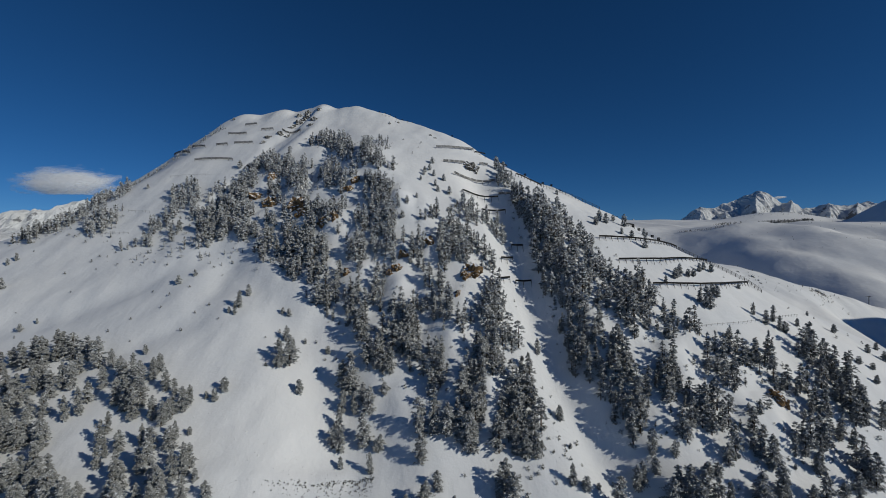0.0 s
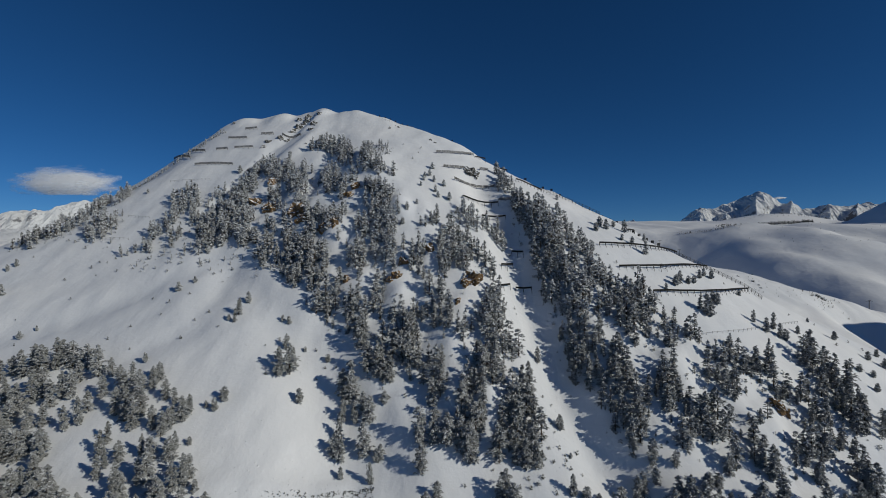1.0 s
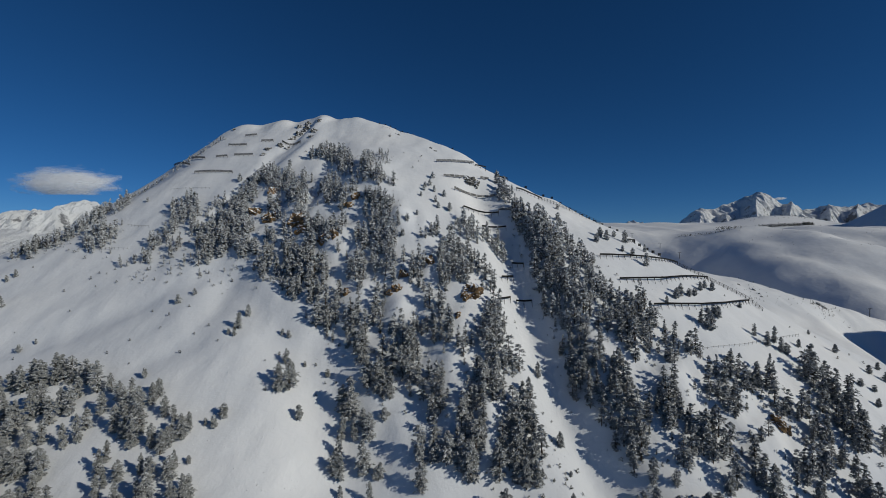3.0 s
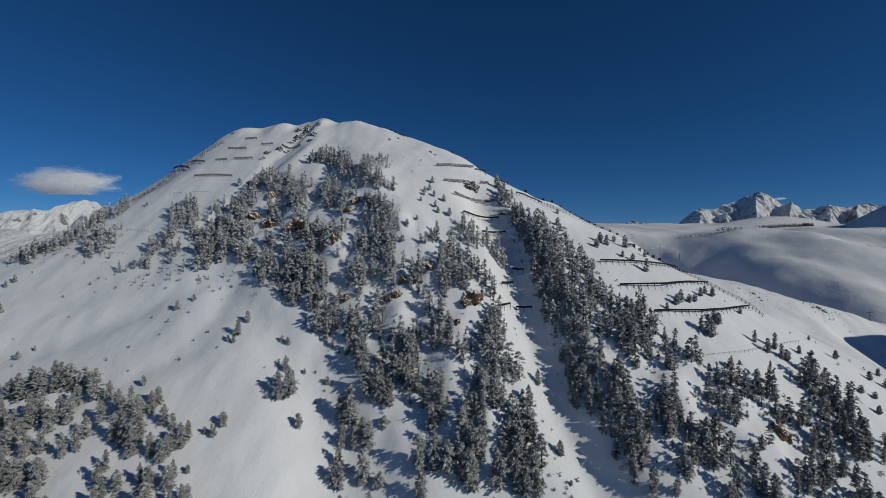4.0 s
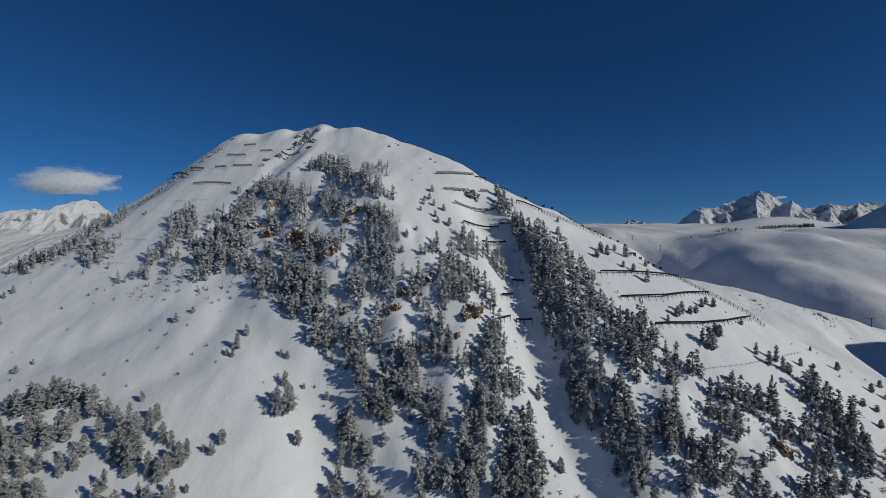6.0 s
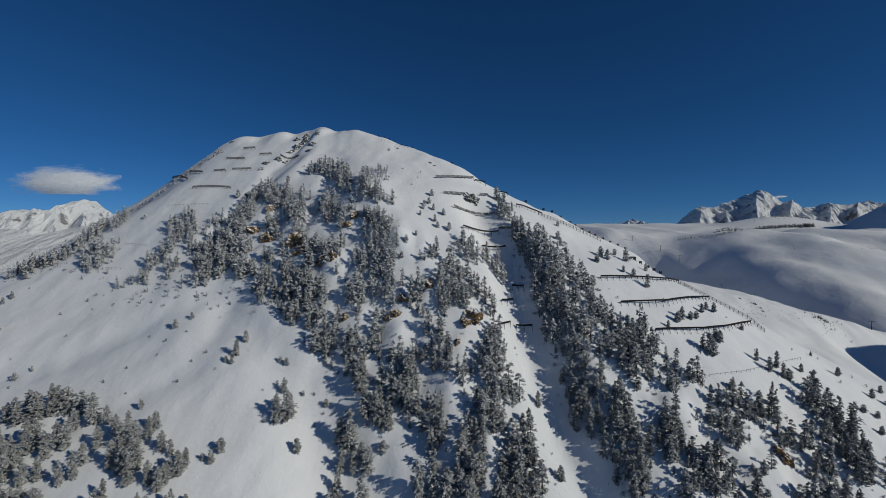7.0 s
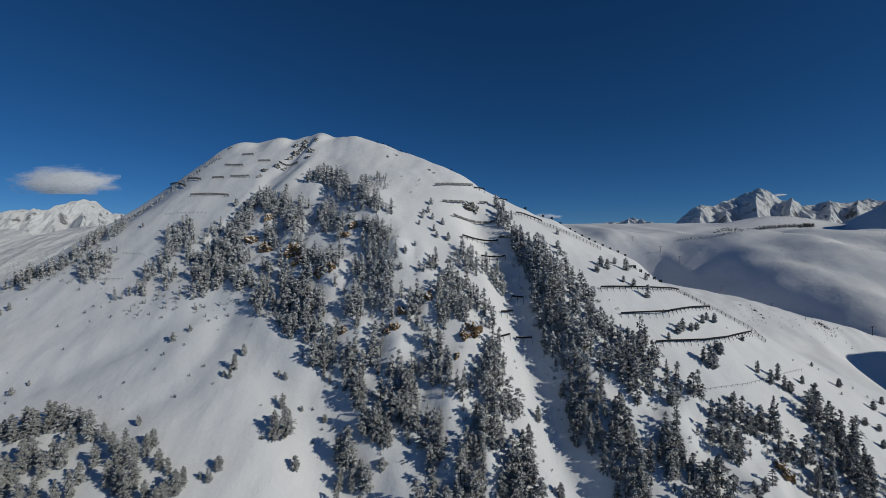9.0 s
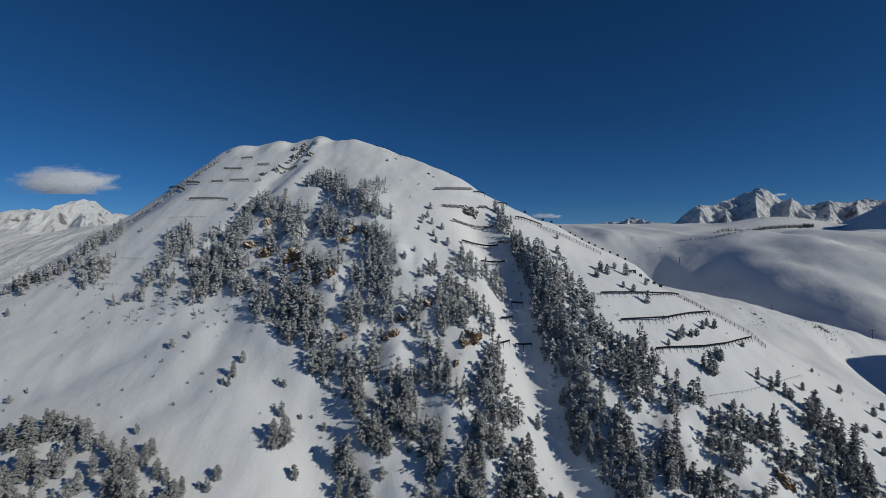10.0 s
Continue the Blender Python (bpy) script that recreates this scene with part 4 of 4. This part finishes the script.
wood = []
for gap, low, high, outline in STANDS:
    x0, x1 = min(p[0] for p in outline), max(p[0] for p in outline)
    y0, y1 = min(p[1] for p in outline), max(p[1] for p in outline)
    y, row = y0, 0
    while y < y1 + gap:
        gap_x = 0.93 * gap
        x = x0 + (row % 2) * gap * 0.5
        while x < x1 + gap:
            px, py = x + rand.uniform(-0.42, 0.42) * gap, y + rand.uniform(-0.42, 0.42) * gap
            thin = noise.noise((px * 0.09, py * 0.09, 4.0))
            if inside(px, py, outline) and thin > -0.5 and all(math.hypot((px - r[0]) / (0.9 * r[2]), (py - r[1] + 3.5) / 5.5) > 1 for r in OCHRE_ROCKS):
                h = 1.08 * (low + (high - low) * rand.random() ** 1.1) * (0.55 if rand.random() < 0.15 else 1.0)
                wood.append((py, px, h))
            x += gap_x
        y += gap * 0.87
        row += 1
wood.sort()

for y, x, h in wood[:300 - placed]:
    plant(x, y, h, "pines of the lower wood")

rng = np.random.RandomState(5)
shapes = []
for k in range(20):
    c, f = crown_shape(10.0, *((rng.uniform(1.25, 1.95), 320, rng, 0.041) if k < 10 else (rng.uniform(1.15, 1.7), 198, rng, 0.05)))
    t, g = trunk_shape(10.0, 4)
    shapes.append((np.vstack([c, t]), np.vstack([f, g + len(c)]), len(f)))
points, faces, bark, base = [], [], [], 0
deep_wood = wood[300 - placed:]
feet = height(np.array([w[1] for w in deep_wood]), np.array([w[0] for w in deep_wood]))
for (y, x, h), z in zip(deep_wood, feet):
    c, f, crowns = shapes[rng.randint(10) + (10 if y > 182 else 0)]
    a, w = rng.uniform(0, 6.28), rng.uniform(0.85, 1.25) * h / 10
    turn = np.array([[math.cos(a) * w, -math.sin(a) * w, 0], [math.sin(a) * w, math.cos(a) * w, 0], [rng.uniform(-0.03, 0.03), rng.uniform(-0.03, 0.03), h / 10]])
    points.append(c @ turn.T + (x, y, z - 0.02 * h))
    faces.append(f + base)
    mark = np.zeros(len(f), np.int32)
    mark[crowns:] = 1
    bark.append(mark)
    base += len(c)
low = [crown_shape(1.0, 0.5, 18, rng, 0.17) for k in range(8)]
spots = np.array([(x, y) for y, x, h in wood]) + rng.normal(0, 2.8, (len(wood), 2))
for (x, y), z in zip(spots, height(spots[:, 0], spots[:, 1])):     # half-buried saplings and branches between the trees
    c, f = low[rng.randint(8)]
    s = rng.uniform(0.4, 1.5)
    points.append(c * (1.3 * s, 1.3 * s, s) + (x, y, z - 0.15 * s))
    faces.append(f + base)
    bark.append(np.zeros(len(f), np.int32))
    base += len(c)
me = mesh_from("pine_wood", np.vstack(points), np.vstack(faces), NEEDLES)
me.materials.append(BARK)
me.polygons.foreach_set("material_index", np.concatenate(bark))
tagged(new("pine_wood", me), "dense frosted pine wood on the steep slope", "pine wood", kind="stuff")


# ---- dwarf shrubs in the open snow ----
def shrub_shape(seed):
    r = np.random.RandomState(seed)
    return mesh_from("dwarf_shrub", *crown_shape(1.0, 0.6, 90, r, 0.1), BARE_NEEDLES)


shrub_meshes = [shrub_shape(s) for s in (61, 62, 63, 64)]
for x, y in SHRUBS_WEST + SHRUBS_EAST + SHRUBS_GULLY:
    ob = new("dwarf_shrub", rand.choice(shrub_meshes))
    k = rand.uniform(0.5, 1.15)
    ob.matrix_basis = pose(x, y, ground_at(x, y) - 0.05, 0, 0, rand.uniform(0, 360)) @ Matrix.Diagonal((k * 0.9, k * 0.9, k * 1.25, 1))
    tagged(ob, "low dark dwarf pine poking out of the snow", "shrub", "dwarf shrubs on the open slope")


# ---- dry grass along the little track ----
points, faces, base = [], [], 0
ledge_x, ledge_y = [p[0] for p in LEDGE], [p[1] for p in LEDGE]
for k in range(300):
    x = ledge_x[0] + (ledge_x[-1] - ledge_x[0]) * rng.rand() ** 0.38
    y = np.interp(x, ledge_x, ledge_y) + (rng.normal(0, 0.35) if k < 140 else -abs(rng.normal(0, 2.6)))
    c, f = crown_shape(rng.uniform(0.15, 0.42), 0.28, 8, rng, 0.3)
    points.append(c + (x, y, ground_at(x, y) - 0.03))
    faces.append(f + base)
    base += len(c)
tagged(new("dry_grass", mesh_from("dry_grass", np.vstack(points), np.vstack(faces), BARE_NEEDLES)), "dark dry grass breaking through the snow along a track", "grass", kind="stuff")


# ---- rock outcrops ----
def make_rock(name, dark, light, bare):
    m, n, l, b = material(name)
    up, at = up_facing(n, l)
    f = noise_tex(n, l, at, 0.7, 7, 0.65)
    g = noise_tex(n, l, at, 0.35, 5, 0.6)
    stone = mixed(n, l, ramp(n, l, f, 0.32, 0.66), dark, light)
    cover = calc(n, l, "ADD", up, calc(n, l, "MULTIPLY", calc(n, l, "SUBTRACT", g, 0.5), 1.3))
    l.new(mixed(n, l, ramp(n, l, cover, bare, bare + 0.08), stone, (0.8, 0.81, 0.83)), b.inputs["Base Color"])
    b.inputs["Roughness"].default_value = 0.9
    bumped(n, l, b, f, 0.8, 0.5)
    return m


OCHRE = make_rock("ochre_rock", (0.05, 0.04, 0.028), (0.33, 0.2, 0.085), 0.56)
GREY = make_rock("grey_rock", (0.035, 0.034, 0.032), (0.2, 0.19, 0.17), 0.4)


def rock_mesh(name, seed, mat):
    """A ragged outcrop, broken into ledges."""
    shift = Vector((seed * 3.7, seed * 1.3, seed * 2.1))
    bm = bmesh.new()
    bmesh.ops.create_icosphere(bm, subdivisions=4, radius=1.0)
    for v in bm.verts:
        c = v.co.copy()
        c *= 0.75 + 0.6 * noise.noise(c * 1.4 + shift) + 0.55 * (0.4 - abs(noise.noise(c * 2.7 + shift))) + 0.16 * noise.noise(c * 5.5 + shift)
        ledge = round(c.z * 4.5 + 0.8 * noise.noise(c * 1.7 - shift)) / 4.5
        c.z += (ledge - c.z) * 0.35
        v.co = c + noise.noise_vector(c * 7 + shift) * 0.05
    me = bpy.data.meshes.new(name)
    bm.to_mesh(me)
    bm.free()
    me.materials.append(mat)
    return me


ochre_meshes = [rock_mesh("rock_outcrop", s, OCHRE) for s in (1, 2, 3)]
grey_meshes = [rock_mesh("rock_outcrop", s, GREY) for s in (4, 5, 6)]
for rocks, meshes, label in ((OCHRE_ROCKS, ochre_meshes, "ochre weathered rock outcrop with snow on its ledges"), (GREY_ROCKS, grey_meshes, "grey rock outcrop breaking through the snow")):
    for x, y, size in rocks:
        size *= 0.82 if meshes is ochre_meshes else 0.9
        ob = new("rock_outcrop", rand.choice(meshes))
        ob.matrix_basis = pose(x, y + 0.25 * size, ground_at(x, y + 0.25 * size) - (0.3 if meshes is ochre_meshes else 0.45) * size, rand.uniform(-40, -15), rand.uniform(-25, 25), rand.uniform(-40, 40)) @ Matrix.Diagonal((size * rand.uniform(0.9, 1.4), size, size * rand.uniform(1.0, 1.5), 1))
        tagged(ob, label, "rock", "rock outcrops")


# ---- lumps and clods that rolled down the snow ----
lump = bmesh.new()
bmesh.ops.create_icosphere(lump, subdivisions=1, radius=1.0)
lump_points = np.array([v.co[:] for v in lump.verts])
lump_faces = np.array([[v.index for v in f.verts] for f in lump.faces])
lump.free()
points, faces = [], []
for cx, cy, sx, sy, many, big in ((-58, 152, 14, 16, 150, 0.22), (-66, 128, 14, 12, 60, 0.25), (30, 128, 8, 14, 90, 0.25), (-36, 118, 16, 5, 60, 0.3), (-120, 165, 45, 30, 70, 0.22), (90, 178, 30, 18, 60, 0.22), (-150, 200, 30, 20, 60, 0.25), (-40, 155, 10, 12, 60, 0.3)):
    for k in range(many):
        x, y, r = rng.normal(cx, sx * 0.6), rng.normal(cy, sy * 0.6), big * rng.uniform(0.3, 0.9)
        faces.append(lump_faces + 12 * len(points))
        points.append(lump_points * (r, r, 0.6 * r) * rng.uniform(0.7, 1.3, (12, 1)) + (x, y, ground_at(x, y)))
tagged(new("snow_clods", mesh_from("snow_clods", np.vstack(points), np.vstack(faces), SNOW)), "loose snow clods scattered over the slope", "snow", kind="stuff")


# ---- snow fences ----
STEEL = make_plain("weathered_steel", (0.006, 0.006, 0.006), (0.02, 0.019, 0.018), 2.0, 0.6, 0.3, 0.02)
TIMBER = make_plain("grey_timber", (0.03, 0.028, 0.026), (0.1, 0.095, 0.088), 2.5, 0.85, 0.5, 0.02)


def bar_mesh(name, mat):
    """A bar along x, 1 m in each direction before scaling, with chamfered edges."""
    bm = bmesh.new()
    bmesh.ops.create_cube(bm, size=1.0)
    bmesh.ops.bevel(bm, geom=bm.edges[:], offset=0.06, segments=1, affect="EDGES")
    me = bpy.data.meshes.new(name)
    bm.to_mesh(me)
    bm.free()
    me.materials.append(mat)
    return me


BARS = {"board": bar_mesh("steel_bar", STEEL), "slat": bar_mesh("timber_bar", TIMBER)}
BARS["post"] = BARS["mesh"] = BARS["slat"]


def bar(name, me, parent, a, b, wide, deep, up=Vector((0, 0, 1))):
    """A bar from a to b under parent."""
    a, b = Vector(a), Vector(b)
    x = (b - a).normalized()
    y = up.cross(x).normalized()
    z = x.cross(y)
    m = Matrix.Translation((a + b) / 2) @ Matrix((x, y, z)).transposed().to_4x4() @ Matrix.Diagonal(((b - a).length, deep, wide, 1))
    ob = new(name, me)
    ob.parent = parent
    ob.matrix_basis = m
    return ob


def stations(line, gap):
    """Points at even steps along a line in plan."""
    pts = [Vector(p) for p in line]
    lens = [(b - a).length for a, b in zip(pts, pts[1:])]
    n = max(1, round(sum(lens) / gap))
    out = []
    for k in range(n + 1):
        d = sum(lens) * k / n
        for i, leg in enumerate(lens):
            if d <= leg + 1e-6 or i == len(lens) - 1:
                p = pts[i].lerp(pts[i + 1], min(1, d / leg))
                out.append(Vector((p.x, p.y, ground_at(p.x, p.y))))
                break
            d -= leg
    return out


FENCE_LABEL = {"board": "dark steel snow bridge across the slope, half buried", "slat": "grey timber snow fence with snow on it",
               "post": "bare row of thin fence posts in the snow", "mesh": "long wire fence on thin posts along the crest"}


def snow_fence(kind, line):
    root = new("snow_fence")
    at = stations(line, {"board": 3.2, "slat": 3.0, "post": 2.4, "mesh": 1.7}[kind])
    at0 = at[0].copy()
    root.location = at0
    me = BARS[kind]
    lean = Vector((0, -0.28, 1)).normalized()
    run = np.arange(len(at))
    curve = np.polyval(np.polyfit(run, [p.z for p in at], min(2, len(at) - 1)), run)
    middle = sum(p.z for p in at) / len(at)
    level = [0.75 * c + 0.25 * p.z if len(at) > 5 else middle + 0.25 * (c - middle) for c, p in zip(curve, at)]
    tops = [Vector((p.x, p.y, z)) - at0 for p, z in zip(at, level)]
    for k, p in enumerate(tops):
        tall = {"board": 1.6, "slat": 1.7, "post": 1.1, "mesh": 1.7}[kind]
        bar("post", me, root, p - lean * (0.5 + max(0, tops[k].z + at0.z - at[k].z)), p + lean * tall, 0.06 if kind == "post" else 0.15, 0.06 if kind == "post" else 0.15, Vector((1, 0, 0)))
        if kind == "board":
            foot = p + Vector((0, -1.5, 0))
            foot.z = ground_at(at[k].x, at[k].y - 1.5) - at0.z - 0.3
            bar("strut", me, root, foot, p + lean * tall * 0.7, 0.1, 0.1, Vector((1, 0, 0)))
    for a, b in zip(tops, tops[1:]):
        if kind == "board":
            levels = ((1.12, 0.24), (1.38, 0.24), (1.62, 0.2))
        elif kind == "slat":
            levels = ((0.75, 0.22), (1.05, 0.22), (1.35, 0.22), (1.65, 0.2))
        elif kind == "post":
            levels = ((0.8, 0.05),)
        else:
            levels = ((0.4, 0.06), (0.7, 0.06), (1.0, 0.06), (1.3, 0.06), (1.65, 0.08))
        side = (b - a).normalized() * (0.22 if kind == 'slat' else 0.03)
        for z, wide in levels:
            bar("beam", me, root, a + lean * z + side, b + lean * z - side, wide, 0.1 if wide > 0.1 else 0.04, lean)
    return tagged(root, FENCE_LABEL[kind], "snow fence", "snow fences on the slope")


for kind, line in FENCES:
    snow_fence(kind, line)


def wind_panel(x, y, turn, size=1.0):
    """A dark board screen on two legs, set on the crest to break the wind."""
    z = ground_at(x, y)
    root = new("wind_panel")
    root.matrix_basis = pose(x, y, z, 0, 0, turn) @ Matrix.Diagonal((0.62 * size, 0.62 * size, 0.72 * size, 1))
    me = BARS["board"]
    for s in (-0.8, 0.8):
        bar("leg", me, root, (s, 0, -0.5), (s, 0, 2.3), 0.14, 0.14, Vector((0, 1, 0)))
        bar("brace", me, root, (s, 1.0, -0.3), (s, 0, 1.5), 0.1, 0.1, Vector((1, 0, 0)))
    for k in range(6):
        bar("board", me, root, (-1.15, -0.1, 0.65 + 0.3 * k), (1.15, -0.1, 0.65 + 0.3 * k), 0.28, 0.06)
    return tagged(root, "dark boarded wind screen on legs along the crest", "wind screen", "wind screens on the crest")


for k, (x, y) in enumerate(CREST_PANELS):
    wind_panel(x, y, -20 + 14 * math.sin(k * 2.3))
for k, (x, y) in enumerate(SUMMIT_PANELS):
    wind_panel(x, y, -35 + 20 * math.sin(k * 1.9), 0.62)


# ---- ski lift towers on the far slope ----
def lift_tower(x, y, tall, turn):
    root = new("lift_tower")
    root.matrix_basis = pose(x, y, ground_at(x, y), 0, 0, turn)
    me = BARS["board"]
    k = tall / 9
    bar("mast", me, root, (0, 0, -1), (0, 0, tall), 0.45 * k, 0.45 * k, Vector((1, 0, 0)))
    bar("crossarm", me, root, (-3.2 * k, 0, tall), (3.2 * k, 0, tall), 0.3 * k, 0.3 * k)
    for s in (-2.9, 2.9):
        bar("sheave_beam", me, root, (s * k, -1.2, tall - 0.5 * k), (s * k, 1.2, tall - 0.5 * k), 0.22 * k, 0.2 * k)
    return tagged(root, "grey steel ski lift tower on the far slope", "lift tower", "ski lift towers")


for x, y, tall in LIFT_TOWERS:
    lift_tower(x, y, tall, 25)


# ---- scrub and trees of the far country ----
points, faces, base = [], [], 0
far_spots = []
for k in range(340):                                    # a thin row of trees along the flank of the far knoll
    s = rng.rand() ** 0.7
    far_spots.append((np.interp(s, [0, 0.2, 0.5, 0.65, 0.8, 1], [610, 690, 768, 802, 847, 889]), np.interp(s, [0, 0.2, 0.5, 0.65, 0.8, 1], [1010, 1040, 1070, 1063, 1068, 1070]) + rng.normal(0, 4), rng.uniform(4, 8)))
for k in range(70):                                     # and down to the bank of the trough
    s = rng.rand()
    far_spots.append((np.interp(s, [0, 0.3, 0.6, 1], [457, 477, 493, 538]), np.interp(s, [0, 0.3, 0.6, 1], [868, 845, 817, 793]) + rng.normal(0, 2), rng.uniform(2, 4)))
for k in range(110):                                    # single shrubs and rocks on the open bowl
    far_spots.append((rng.uniform(470, 760), rng.uniform(620, 900), rng.uniform(0.8, 2.2)))
for k in range(60):                                     # scrub on the knoll and in the bowl
    far_spots.append((rng.uniform(780, 1000), rng.uniform(1120, 1180), rng.uniform(2, 4)))
for k in range(40):
    far_spots.append((rng.normal(236, 4.5), rng.normal(277, 3.5), rng.uniform(0.7, 1.6)))
for k in range(26):
    far_spots.append((rng.normal(206, 6), rng.normal(300, 4), rng.uniform(0.5, 1.2)))
for k in range(60):
    s = rng.rand()
    far_spots.append((175 + 70 * s + rng.normal(0, 3), 262 + 5 * s + rng.normal(0, 8), rng.uniform(0.4, 1.0)))
for x, y, h in far_spots:
    c, f = crown_shape(h, 0.3 * h, 14, rng, 0.13)
    points.append(c + (x, y, ground_at(x, y)))
    faces.append(f + base)
    base += len(c)
tagged(new("far_scrub", mesh_from("far_scrub", np.vstack(points), np.vstack(faces), BARE_NEEDLES)), "thin rows of dark trees and scrub on the far slopes", "scrub", kind="stuff")


# ---- cloud over the valley ----
def make_cloud_material():
    m, n, l, b = material("cloud_vapour")
    tc = n.new("ShaderNodeTexCoord")
    length = n.new("ShaderNodeVectorMath")
    length.operation = "LENGTH"
    l.new(tc.outputs["Object"], length.inputs[0])
    f = noise_tex(n, l, tc.outputs["Object"], 2.2, 6, 0.55)
    edge = calc(n, l, "SUBTRACT", calc(n, l, "ADD", calc(n, l, "MULTIPLY", f, 1.5), 0.22), length.outputs["Value"])
    b.inputs["Base Color"].default_value = (0.85, 0.86, 0.88, 1)
    b.inputs["Roughness"].default_value = 1.0
    l.new(ramp(n, l, edge, 0.0, 0.45, (0, 0, 0), (0.6, 0.6, 0.6)), b.inputs["Alpha"])
    return m


CLOUD = make_cloud_material()


def cloud(x, y, z, wide, deep, tall, layers=4):
    """Lens-shaped layers of thin vapour, one behind another."""
    points, quads = [], []
    for k in range(layers):
        base = len(points)
        for j in range(13):
            for i in range(25):
                u, v = i / 12 - 1, j / 6 - 1
                points.append((u, (k - layers / 2) * 0.25 + 0.2 * (u * u + v * v), v + 0.18 * (1 - u * u) if v > 0 else 0.7 * v))
        for j in range(12):
            for i in range(24):
                a = base + j * 25 + i
                quads.append((a, a + 1, a + 26, a + 25))
    ob = new("backdrop_cloud", mesh_from("cloud", points, quads, CLOUD, True))
    ob.matrix_basis = Matrix.Translation((x, y, z)) @ Matrix.Diagonal((wide, deep, tall, 1))
    ob.visible_shadow = False
    return tagged(ob, "flat white cloud hanging in the blue sky", "cloud", kind="structure")


cloud(-3560, 4200, 706, 500, 200, 150)
cloud(3290, 4350, 584, 62, 60, 13)
cloud(988, 4300, 373, 170, 80, 34, 1)
